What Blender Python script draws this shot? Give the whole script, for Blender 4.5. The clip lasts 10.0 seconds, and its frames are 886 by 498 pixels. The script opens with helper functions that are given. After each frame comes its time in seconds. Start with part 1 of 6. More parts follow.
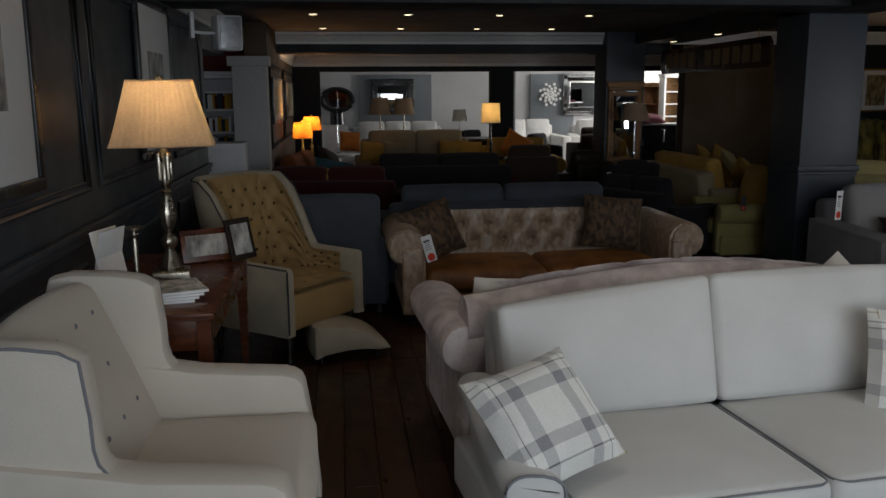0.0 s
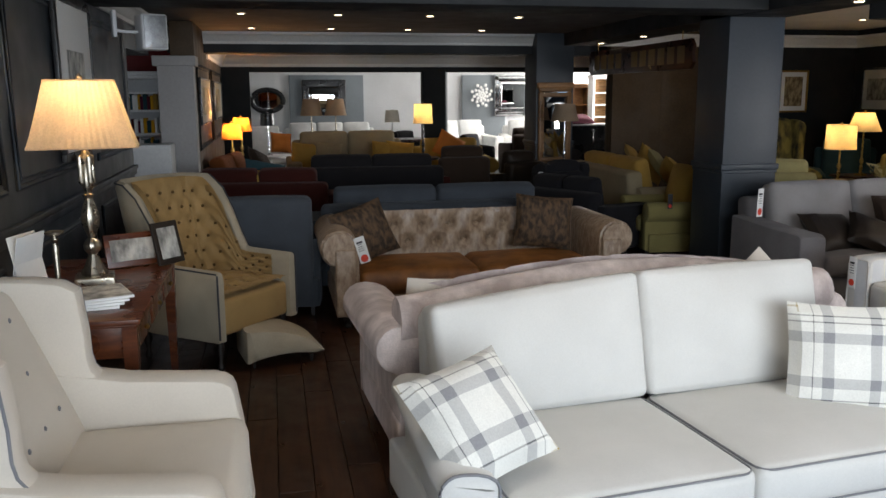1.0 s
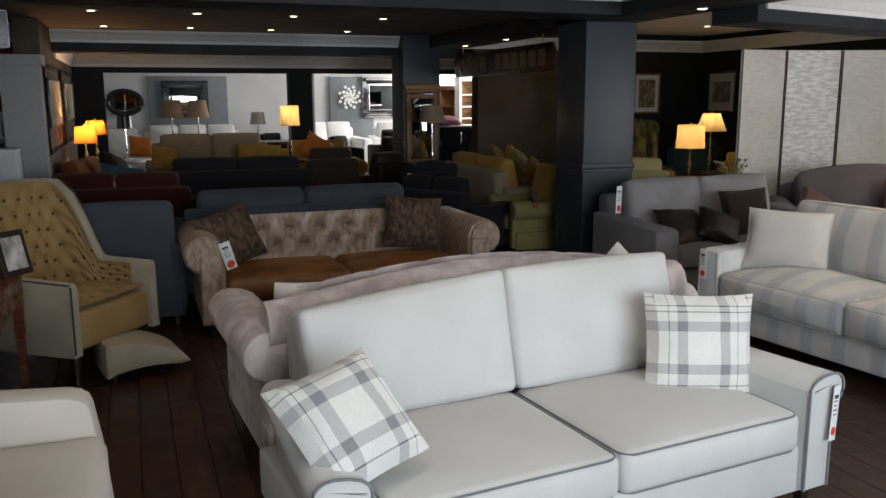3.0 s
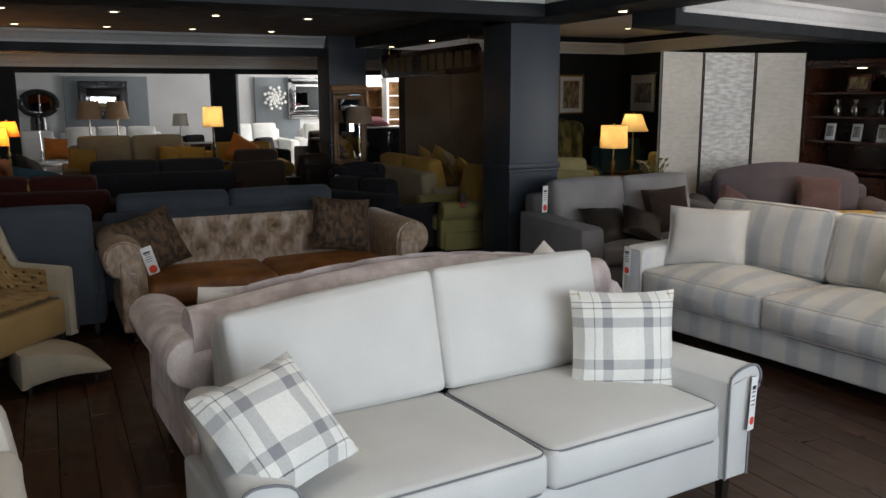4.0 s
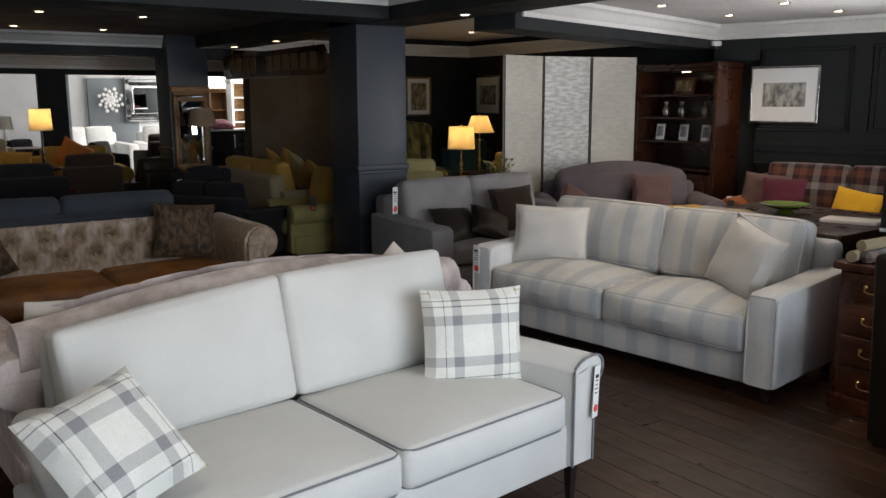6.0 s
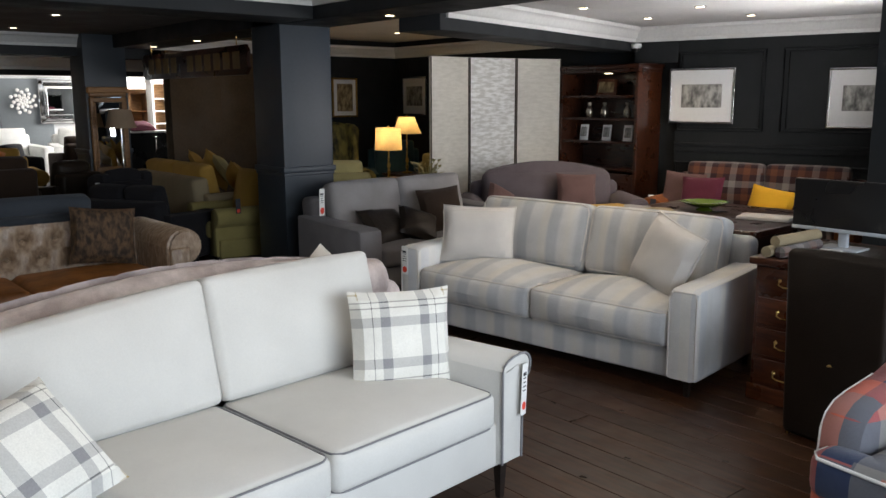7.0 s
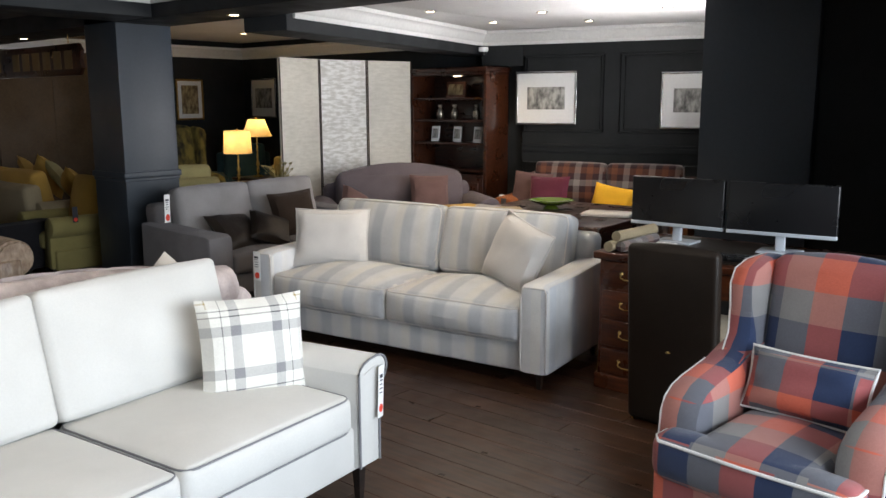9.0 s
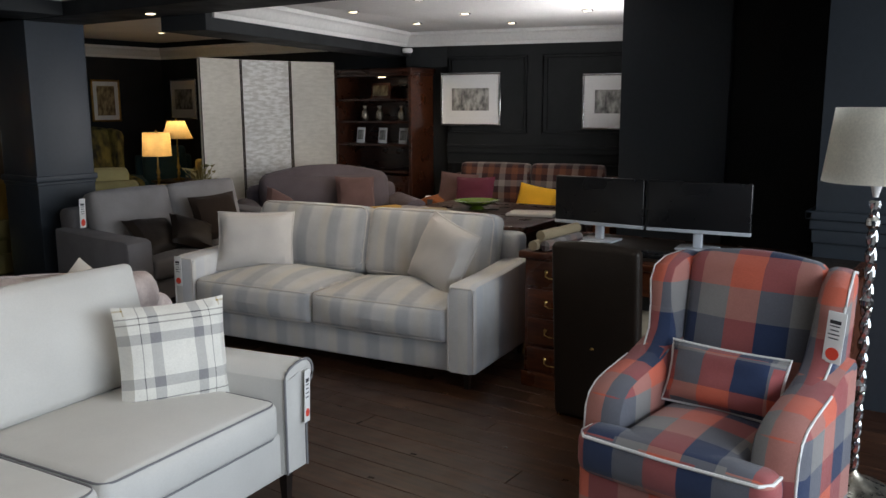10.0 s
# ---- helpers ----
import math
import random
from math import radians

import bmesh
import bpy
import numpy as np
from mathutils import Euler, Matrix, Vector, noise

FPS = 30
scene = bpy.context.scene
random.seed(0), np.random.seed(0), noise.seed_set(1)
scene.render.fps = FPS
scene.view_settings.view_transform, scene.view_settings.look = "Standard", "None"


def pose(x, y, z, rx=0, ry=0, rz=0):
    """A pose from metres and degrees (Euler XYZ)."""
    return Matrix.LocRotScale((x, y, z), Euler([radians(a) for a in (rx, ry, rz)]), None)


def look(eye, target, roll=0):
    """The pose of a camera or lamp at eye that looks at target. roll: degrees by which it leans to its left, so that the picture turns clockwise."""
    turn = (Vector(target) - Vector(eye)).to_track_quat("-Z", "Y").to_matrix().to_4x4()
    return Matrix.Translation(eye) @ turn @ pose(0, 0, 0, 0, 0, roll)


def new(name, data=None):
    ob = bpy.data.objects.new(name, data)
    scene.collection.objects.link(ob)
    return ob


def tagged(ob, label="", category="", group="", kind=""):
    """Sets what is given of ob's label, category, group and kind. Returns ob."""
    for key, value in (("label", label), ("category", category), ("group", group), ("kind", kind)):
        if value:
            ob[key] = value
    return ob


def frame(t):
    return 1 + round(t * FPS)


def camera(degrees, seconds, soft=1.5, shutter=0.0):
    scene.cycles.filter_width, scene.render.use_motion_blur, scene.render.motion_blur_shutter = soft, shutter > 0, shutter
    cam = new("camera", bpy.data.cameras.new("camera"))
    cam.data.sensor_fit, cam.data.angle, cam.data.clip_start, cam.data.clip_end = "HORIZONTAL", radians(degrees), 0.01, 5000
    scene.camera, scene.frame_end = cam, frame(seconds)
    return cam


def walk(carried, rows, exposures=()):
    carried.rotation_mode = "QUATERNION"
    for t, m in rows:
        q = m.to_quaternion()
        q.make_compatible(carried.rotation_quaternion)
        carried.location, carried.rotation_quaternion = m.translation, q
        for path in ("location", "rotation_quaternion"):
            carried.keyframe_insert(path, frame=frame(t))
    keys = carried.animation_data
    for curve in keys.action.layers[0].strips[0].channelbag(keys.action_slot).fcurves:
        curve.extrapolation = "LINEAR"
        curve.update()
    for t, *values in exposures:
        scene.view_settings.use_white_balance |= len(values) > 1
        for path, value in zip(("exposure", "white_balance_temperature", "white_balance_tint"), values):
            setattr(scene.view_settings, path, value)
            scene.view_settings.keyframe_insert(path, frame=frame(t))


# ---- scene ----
cam = camera(56.0, 10.0)
ROWS = [
    (0, -0.0268, -0.0089, 1.6082, -6.950, -10.451, 0.342),
    (0.5, -0.0223, -0.0069, 1.6069, -8.993, -10.432, 0.326),
    (1, -0.0166, -0.0046, 1.6055, -11.506, -10.412, 0.311),
    (1.5, -0.0113, -0.0028, 1.6042, -13.828, -10.391, 0.297),
    (2, -0.0055, -0.0011, 1.6030, -16.308, -10.369, 0.284),
    (2.5, -0.0010, 0.0001, 1.6017, -18.240, -10.346, 0.272),
    (4, 0.0157, 0.0030, 1.5980, -25.252, -10.272, 0.241),
    (4.5, 0.0215, 0.0036, 1.5968, -27.651, -10.246, 0.233),
    (5, 0.0275, 0.0039, 1.5957, -30.120, -10.218, 0.225),
    (5.5, 0.0339, 0.0039, 1.5945, -32.755, -10.190, 0.219),
    (7, 0.0521, 0.0024, 1.5911, -40.317, -10.100, 0.205),
    (7.5, 0.0576, 0.0014, 1.5901, -42.593, -10.069, 0.202),
    (8, 0.0637, 0.0001, 1.5890, -45.157, -10.036, 0.201),
    (8.5, 0.0689, -0.0012, 1.5879, -47.399, -10.002, 0.200),
    (9, 0.0755, -0.0033, 1.5869, -50.241, -9.968, 0.200),
    (9.5, 0.0812, -0.0053, 1.5859, -52.746, -9.933, 0.201),
    (10, 0.0869, -0.0076, 1.5849, -55.260, -9.897, 0.203),
]
EXPOSURES = [(0.0, -1.27), (0.3, -0.62), (0.6, -0.1), (1.0, 0.05), (2.5, -0.2), (5.5, -0.34), (7.0, -0.06), (8.0, 0.15), (9.4, 0.38), (9.7, 0.03), (10.0, -0.48)]
walk(cam, [(t, pose(x, y, z, 90 + pitch, roll, yaw)) for t, x, y, z, yaw, pitch, roll in ROWS], EXPOSURES)

# ---- world and lights ----
world = bpy.data.worlds.new("world")
scene.world = world
world.use_nodes = True
wn = world.node_tree
sky = wn.nodes.new("ShaderNodeTexSky")
sky.sky_type, sky.sun_disc = "NISHITA", False
sky.sun_elevation, sky.sun_rotation = radians(35), radians(200)
wn.nodes["Background"].inputs[1].default_value = 0.10
wn.links.new(sky.outputs[0], wn.nodes["Background"].inputs[0])


def lamp(name, kind, energy, colour, m, size=0.1, size_y=None, spot=None, spread=None):
    d = bpy.data.lights.new(name, kind)
    d.energy, d.color = energy, colour
    if kind == "AREA":
        d.size = size
        if size_y:
            d.shape, d.size_y = "RECTANGLE", size_y
    else:
        d.shadow_soft_size = size
    if spread:
        d.spread = radians(spread)
    if spot:
        d.spot_size, d.spot_blend = radians(spot), 0.6
    ob = new(name, d)
    ob.matrix_world = m
    return ob


DAY, WARM = (0.80, 0.89, 1.0), (1.0, 0.68, 0.36)
lamp("window_light_front", "AREA", 230, DAY, look((2.2, -2.55, 1.6), (2.2, 1.0, 0.45)), 6.0, 1.9, spread=140)
# added lamp, hidden in the pier, that brightens the wing ceiling; no window seen there
lamp("wing_fill_light", "AREA", 48, (0.98, 0.97, 1.0), look((6.62, 2.42, 1.4), (6.3, 5.0, 3.0)), 0.56, 1.4, spread=140)
# added lamp out of view at the far room's side, keeps that room bright
lamp("far_room_fill", "AREA", 740, (1.0, 0.98, 0.95), look((8.85, 16.2, 1.6), (0, 16.4, 1.0)), 3.4, 1.6)
# added fill lamp out of view; the side room has no window
lamp("side_room_fill", "AREA", 7, DAY, look((-3.45, 8.4, 1.6), (-1.5, 8.4, 1.2)), 1.2, 1.2)

# ---- materials ----
MATS = {}


def nodes_of(name):
    m = bpy.data.materials.new(name)
    m.use_nodes = True
    t = m.node_tree
    return m, t, t.nodes["Principled BSDF"]


def math_node(t, op, a, b=0.5):
    n = t.nodes.new("ShaderNodeMath")
    n.operation = op
    for i, s in enumerate((a, b)):
        if isinstance(s, (int, float)):
            n.inputs[i].default_value = s
        else:
            t.links.new(s, n.inputs[i])
    return n.outputs[0]


def mix_colour(t, blend, fac, a, b):
    n = t.nodes.new("ShaderNodeMix")
    n.data_type, n.blend_type = "RGBA", blend
    for s, k in ((fac, 0), (a, 6), (b, 7)):
        if isinstance(s, (int, float)):
            n.inputs[k].default_value = s
        elif isinstance(s, tuple):
            n.inputs[k].default_value = (*s, 1) if len(s) == 3 else s
        else:
            t.links.new(s, n.inputs[k])
    return n.outputs[2]


def noise_fac(t, coord, scale, detail=3.0, stretch=None):
    if stretch:
        mp = t.nodes.new("ShaderNodeMapping")
        mp.inputs["Scale"].default_value = stretch
        t.links.new(coord, mp.inputs[0])
        coord = mp.outputs[0]
    n = t.nodes.new("ShaderNodeTexNoise")
    n.inputs["Scale"].default_value, n.inputs["Detail"].default_value = scale, detail
    t.links.new(coord, n.inputs["Vector"])
    return n.outputs["Fac"]


def ramp(t, fac, stops, constant=False):
    n = t.nodes.new("ShaderNodeValToRGB")
    r = n.color_ramp
    r.interpolation = "CONSTANT" if constant else "LINEAR"
    while len(r.elements) < len(stops):
        r.elements.new(1.0)
    for e, (p, c) in zip(r.elements, stops):
        e.position, e.color = p, (*c, 1)
    t.links.new(fac, n.inputs[0])
    return n.outputs[0]


def bump(t, bs, height, strength, distance=0.01):
    n = t.nodes.new("ShaderNodeBump")
    n.inputs["Strength"].default_value, n.inputs["Distance"].default_value = strength, distance
    t.links.new(height, n.inputs["Height"])
    t.links.new(n.outputs[0], bs.inputs["Normal"])


def finish(t, bs, colour, coord, large=2.0, fine=60.0, depth=0.16):
    """Adds a broad and a fine unevenness to a colour and links it."""
    a = ramp(t, noise_fac(t, coord, large), [(0.3, (1 - depth,) * 3), (0.7, (1 + depth * 0.4,) * 3)])
    b = ramp(t, noise_fac(t, coord, fine), [(0.3, (1 - depth * 0.7,) * 3), (0.7, (1 + depth * 0.3,) * 3)])
    c = mix_colour(t, "MULTIPLY", 1.0, mix_colour(t, "MULTIPLY", 1.0, colour, a), b)
    t.links.new(c, bs.inputs["Base Color"])
    return c


def fabric(name, colour, rough=0.9, sheen=0.25, weave=420.0, depth=0.14):
    if name in MATS:
        return MATS[name]
    m, t, bs = nodes_of(name)
    uv = t.nodes.new("ShaderNodeTexCoord")
    finish(t, bs, colour, uv.outputs["Object"], 5.0, 160.0, depth)
    bs.inputs["Roughness"].default_value = rough
    bs.inputs["Sheen Weight"].default_value, bs.inputs["Sheen Roughness"].default_value = sheen, 0.5
    bs.inputs["Sheen Tint"].default_value = (*(min(1.0, 0.15 + 1.4 * k) for k in colour), 1)
    bs.inputs["Specular IOR Level"].default_value = 0.2
    h = math_node(t, "ADD", noise_fac(t, uv.outputs["Object"], weave, 2), math_node(t, "MULTIPLY", noise_fac(t, uv.outputs["Object"], 9.0, 2), 3.0))
    bump(t, bs, h, 0.35, 0.004)
    MATS[name] = m
    return m


def velvet(name, dark, light, scale=7.0, rough=0.45):
    """Crushed pile: patches that lie different ways."""
    if name in MATS:
        return MATS[name]
    m, t, bs = nodes_of(name)
    uv = t.nodes.new("ShaderNodeTexCoord")
    n = noise_fac(t, uv.outputs["Object"], scale, 6, (1, 1, 0.55))
    c = ramp(t, n, [(0.36, dark), (0.5, tuple((a + b) / 2 for a, b in zip(dark, light))), (0.62, light)])
    fine = ramp(t, noise_fac(t, uv.outputs["Object"], 220), [(0.3, (0.85,) * 3), (0.7, (1.05,) * 3)])
    t.links.new(mix_colour(t, "MULTIPLY", 1.0, c, fine), bs.inputs["Base Color"])
    bs.inputs["Roughness"].default_value = rough
    bs.inputs["Sheen Weight"].default_value, bs.inputs["Sheen Roughness"].default_value = 0.6, 0.35
    bs.inputs["Sheen Tint"].default_value = (*light, 1)
    bs.inputs["Specular IOR Level"].default_value = 0.5
    bump(t, bs, n, 0.5, 0.02)
    MATS[name] = m
    return m


def shell_paper(name, dark, light, low, high):
    """Paper printed with short, brushy level strokes."""
    if name in MATS:
        return MATS[name]
    m, t, bs = nodes_of(name)
    uv = t.nodes.new("ShaderNodeTexCoord")
    n = noise_fac(t, uv.outputs["UV"], 7.0, 4, (1.5, 4.6, 1))
    c = ramp(t, n, [(low, dark), (high, light)])
    finish(t, bs, c, uv.outputs["Object"], 2.0, 90.0, 0.08)
    bs.inputs["Roughness"].default_value = 0.55
    bump(t, bs, n, 0.25, 0.004)
    MATS[name] = m
    return m


def wood(name, dark, light, rough=0.35, axis=(2, 14, 14), scale=3.0):
    if name in MATS:
        return MATS[name]
    m, t, bs = nodes_of(name)
    uv = t.nodes.new("ShaderNodeTexCoord")
    oi = t.nodes.new("ShaderNodeObjectInfo")
    shift = t.nodes.new("ShaderNodeVectorMath")
    shift.operation = "ADD"
    t.links.new(uv.outputs["Object"], shift.inputs[0])
    sc = math_node(t, "MULTIPLY", oi.outputs["Random"], 17.0)
    t.links.new(sc, shift.inputs[1])
    n = noise_fac(t, shift.outputs[0], scale, 5, axis)
    c = ramp(t, n, [(0.3, dark), (0.7, light)])
    v = ramp(t, oi.outputs["Random"], [(0.0, (0.8,) * 3), (1.0, (1.15,) * 3)])
    c = finish(t, bs, mix_colour(t, "MULTIPLY", 1.0, c, v), uv.outputs["Object"], 1.5, 70.0, 0.2)
    r = ramp(t, noise_fac(t, uv.outputs["Object"], 6.0), [(0.3, (rough * 0.75,) * 3), (0.7, (min(1, rough * 1.4),) * 3)])
    t.links.new(r, bs.inputs["Roughness"])
    bump(t, bs, n, 0.15, 0.003)
    MATS[name] = m
    return m


def paint(name, colour, rough=0.5, grain=0.1, gloss=0.5):
    if name in MATS:
        return MATS[name]
    m, t, bs = nodes_of(name)
    uv = t.nodes.new("ShaderNodeTexCoord")
    finish(t, bs, colour, uv.outputs["Object"], 1.2, 35.0, grain)
    bs.inputs["Specular IOR Level"].default_value = gloss
    r = ramp(t, noise_fac(t, uv.outputs["Object"], 4.0), [(0.3, (rough * 0.85,) * 3), (0.7, (min(1, rough * 1.2),) * 3)])
    t.links.new(r, bs.inputs["Roughness"])
    bump(t, bs, noise_fac(t, uv.outputs["Object"], 90.0), 0.08, 0.002)
    MATS[name] = m
    return m


def metal(name, colour, rough=0.25):
    if name in MATS:
        return MATS[name]
    m, t, bs = nodes_of(name)
    uv = t.nodes.new("ShaderNodeTexCoord")
    finish(t, bs, colour, uv.outputs["Object"], 20.0, 90.0, 0.25)
    bs.inputs["Metallic"].default_value = 1.0
    r = ramp(t, noise_fac(t, uv.outputs["Object"], 30.0), [(0.3, (rough * 0.7,) * 3), (0.7, (rough * 1.5,) * 3)])
    t.links.new(r, bs.inputs["Roughness"])
    MATS[name] = m
    return m


def glow(name, colour, strength):
    if name in MATS:
        return MATS[name]
    m, t, bs = nodes_of(name)
    bs.inputs["Base Color"].default_value = (*colour, 1)
    bs.inputs["Emission Color"].default_value, bs.inputs["Emission Strength"].default_value = (*colour, 1), strength
    MATS[name] = m
    return m


def shade_cloth(name, colour, lit):
    """Lampshade cloth that lets a bulb's light through."""
    if name in MATS:
        return MATS[name]
    m, t, bs = nodes_of(name)
    uv = t.nodes.new("ShaderNodeTexCoord")
    c = finish(t, bs, colour, uv.outputs["Object"], 6.0, 120.0, 0.15)
    bs.inputs["Roughness"].default_value = 0.9
    tr = t.nodes.new("ShaderNodeBsdfTranslucent")
    t.links.new(c, tr.inputs[0])
    mx = t.nodes.new("ShaderNodeMixShader")
    mx.inputs[0].default_value = 0.55 if lit else 0.3
    t.links.new(bs.outputs[0], mx.inputs[1])
    t.links.new(tr.outputs[0], mx.inputs[2])
    t.links.new(mx.outputs[0], t.nodes["Material Output"].inputs[0])
    MATS[name] = m
    return m


def cloth_pattern(name, warp, weft, period, blend=0.5, rough=0.9, offset=(0.0, 0.0), piece=0.12, hard=True):
    """Woven bands: warp and weft are stops of (share of the period, colour) across each direction of the cloth."""
    if name in MATS:
        return MATS[name]
    m, t, bs = nodes_of(name)
    uvn = t.nodes.new("ShaderNodeTexCoord")
    sep = t.nodes.new("ShaderNodeSeparateXYZ")
    t.links.new(uvn.outputs["UV"], sep.inputs[0])
    cols = []
    for k, stops in ((0, warp), (1, weft)):
        if stops is None:
            continue
        f = math_node(t, "FRACT", math_node(t, "ADD", math_node(t, "DIVIDE", sep.outputs[k], period), 10.0 + offset[k]))
        cols.append(ramp(t, f, stops, hard))
    c = cols[0] if len(cols) == 1 else mix_colour(t, "MIX", blend, cols[0], cols[1])
    finish(t, bs, c, uvn.outputs["Object"], 5.0, 180.0, piece)
    bs.inputs["Roughness"].default_value = rough
    bs.inputs["Sheen Weight"].default_value = 0.2
    bs.inputs["Specular IOR Level"].default_value = 0.2
    bump(t, bs, math_node(t, "ADD", noise_fac(t, uvn.outputs["Object"], 500.0, 2), math_node(t, "MULTIPLY", noise_fac(t, uvn.outputs["Object"], 9.0, 2), 3.0)), 0.35, 0.004)
    MATS[name] = m
    return m


def mirror_glass():
    if "mirror" in MATS:
        return MATS["mirror"]
    m, t, bs = nodes_of("mirror")
    bs.inputs["Base Color"].default_value = (0.85, 0.87, 0.88, 1)
    bs.inputs["Metallic"].default_value, bs.inputs["Roughness"].default_value = 1.0, 0.02
    MATS["mirror"] = m
    return m


CREAM = fabric("cream_linen", (0.57, 0.562, 0.535), depth=0.05)
CREAM_WARM = fabric("warm_cream_linen", (0.58, 0.525, 0.45), depth=0.05)
PIPE_GREY = fabric("grey_piping", (0.20, 0.20, 0.21))
PIPE_DARK = fabric("dark_piping", (0.05, 0.05, 0.055))
PIPE_WHITE = fabric("white_piping", (0.72, 0.72, 0.7))
PINK_VELVET = velvet("oyster_velvet", (0.40, 0.33, 0.31), (0.68, 0.59, 0.56), 9.0)
GOLD_VELVET = velvet("gold_crushed_velvet", (0.25, 0.165, 0.105), (0.42, 0.31, 0.215), 30.0, 0.28)
BROWN_HIDE = velvet("brown_velvet", (0.12, 0.040, 0.008), (0.30, 0.12, 0.030), 5.0, 0.5)
BLUE_CLOTH = fabric("slate_blue_cloth", (0.058, 0.066, 0.078), sheen=0.4)
TAN_HIDE = fabric("tan_tufted_cloth", (0.34, 0.215, 0.085), 0.6)
TAN_PALE = fabric("pale_tan_cloth", (0.37, 0.315, 0.23), 0.7)
GREY_CLOTH = fabric("warm_grey_cloth", (0.15, 0.142, 0.145))
GREY_PALE = fabric("pale_grey_cloth", (0.29, 0.272, 0.268))
STONE_CLOTH = fabric("stone_cloth", (0.60, 0.575, 0.545), depth=0.06)
MAUVE = fabric("mauve_cloth", (0.128, 0.106, 0.116), sheen=0.4)
MAUVE_LIGHT = fabric("dusky_pink_cloth", (0.135, 0.080, 0.074), sheen=0.4)
PLUM = fabric("plum_cloth", (0.10, 0.02, 0.035), sheen=0.4)
MUSTARD = fabric("mustard_cloth", (0.62, 0.33, 0.02))
RUST = fabric("rust_cloth", (0.24, 0.075, 0.02), sheen=0.4)
RED_DARK = fabric("dark_red_cloth", (0.050, 0.010, 0.007), sheen=0.4)
BLACK_CLOTH = fabric("black_cloth", (0.014, 0.013, 0.015))
DARK_BROWN = fabric("dark_brown_cloth", (0.035, 0.022, 0.015), sheen=0.5)
OLIVE = fabric("olive_cloth", (0.27, 0.225, 0.085))
OLIVE_PALE = fabric("pale_olive_cloth", (0.36, 0.31, 0.14))
BEIGE = fabric("beige_cloth", (0.30, 0.24, 0.15))
GOLD_CLOTH = fabric("gold_cloth", (0.42, 0.25, 0.055))
ORANGE = fabric("orange_cloth", (0.5, 0.16, 0.03))
TEAL = fabric("teal_cloth", (0.03, 0.07, 0.085))
WHITE_CLOTH = fabric("white_cloth", (0.78, 0.78, 0.76))
BROWN_LEATHER = fabric("brown_leather", (0.022, 0.016, 0.012), 0.38, 0.0, 180.0)
_p, _q, _v = (0.58, 0.578, 0.568), (0.61, 0.59, 0.545), (0.45, 0.46, 0.475)
STRIPE = cloth_pattern("striped_cloth", [(0.0, _v), (0.04, _p), (0.20, _p), (0.25, _q), (0.34, _q), (0.39, _v), (0.52, _v), (0.57, _p), (0.70, _q), (0.80, _p), (0.86, _v), (1.0, _v)], None, 0.46, hard=False)
STRIPE_SOFT = cloth_pattern("striped_arm_cloth", [(0.0, (0.68, 0.68, 0.675)), (0.35, (0.70, 0.69, 0.66)), (0.55, (0.62, 0.63, 0.645)), (0.8, (0.66, 0.66, 0.65))], None, 0.30)
_w, _g, _m, _k = (0.72, 0.71, 0.66), (0.25, 0.25, 0.26), (0.36, 0.27, 0.10), (0.05, 0.05, 0.045)
PLAID = cloth_pattern("cream_plaid", [(0.0, _w), (0.09, _m), (0.105, _w), (0.20, _k), (0.21, _w), (0.275, _g), (0.36, _w), (0.64, _g), (0.725, _w), (0.79, _k), (0.80, _w), (0.90, _m), (0.915, _w)],
                      [(0.0, _w), (0.07, _m), (0.085, _w), (0.17, _k), (0.18, _w), (0.275, _g), (0.36, _w), (0.64, _g), (0.725, _w), (0.80, _k), (0.81, _w), (0.85, _k), (0.86, _w), (0.92, _m), (0.935, _w)], 0.45, offset=(0.5, 0.5))
_c, _n, _s = (0.55, 0.125, 0.075), (0.022, 0.036, 0.085), (0.21, 0.205, 0.20)
CHECK = cloth_pattern("coral_check", [(0.0, _c), (0.333, _n), (0.667, _s)], [(0.0, _n), (0.333, _s), (0.667, _c)], 0.35, offset=(0.2, 0.1))
_t, _r, _l = (0.040, 0.018, 0.020), (0.15, 0.055, 0.028), (0.24, 0.215, 0.20)
TARTAN = cloth_pattern("tartan_cloth", [(0.0, _t), (0.25, _r), (0.5, _t), (0.75, _l)], [(0.0, _t), (0.25, _r), (0.5, _t), (0.75, _l)], 0.26)
FLORAL = velvet("floral_cloth", (0.014, 0.015, 0.010), (0.24, 0.20, 0.05), 9.0, 0.8)
PAISLEY = velvet("paisley_cloth", (0.026, 0.016, 0.009), (0.13, 0.075, 0.038), 34.0, 0.8)
MAHOGANY = wood("mahogany", (0.040, 0.009, 0.004), (0.13, 0.036, 0.011), 0.28)
# slightly lighter mahogany for the bookcase sides, light on them put into the colour
MAHOGANY_LIT = wood("lit_side_mahogany", (0.020, 0.006, 0.003), (0.062, 0.018, 0.006), 0.3)
MAHOGANY_DARK = wood("dark_mahogany", (0.016, 0.005, 0.003), (0.05, 0.015, 0.007), 0.3)
DARK_WOOD = wood("dark_leg_wood", (0.008, 0.006, 0.005), (0.02, 0.013, 0.01), 0.4)
OAK = wood("oak", (0.22, 0.10, 0.03), (0.40, 0.21, 0.08), 0.45)
FLOORWOOD = wood("dark_floor_boards", (0.019, 0.0076, 0.0037), (0.068, 0.028, 0.0125), 0.34, (9, 0.8, 9), 4.0)
GREY_PAINT = paint("slate_wall_paint", (0.040, 0.049, 0.060), 0.40, gloss=0.42)
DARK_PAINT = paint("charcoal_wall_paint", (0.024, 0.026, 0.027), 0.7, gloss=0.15)
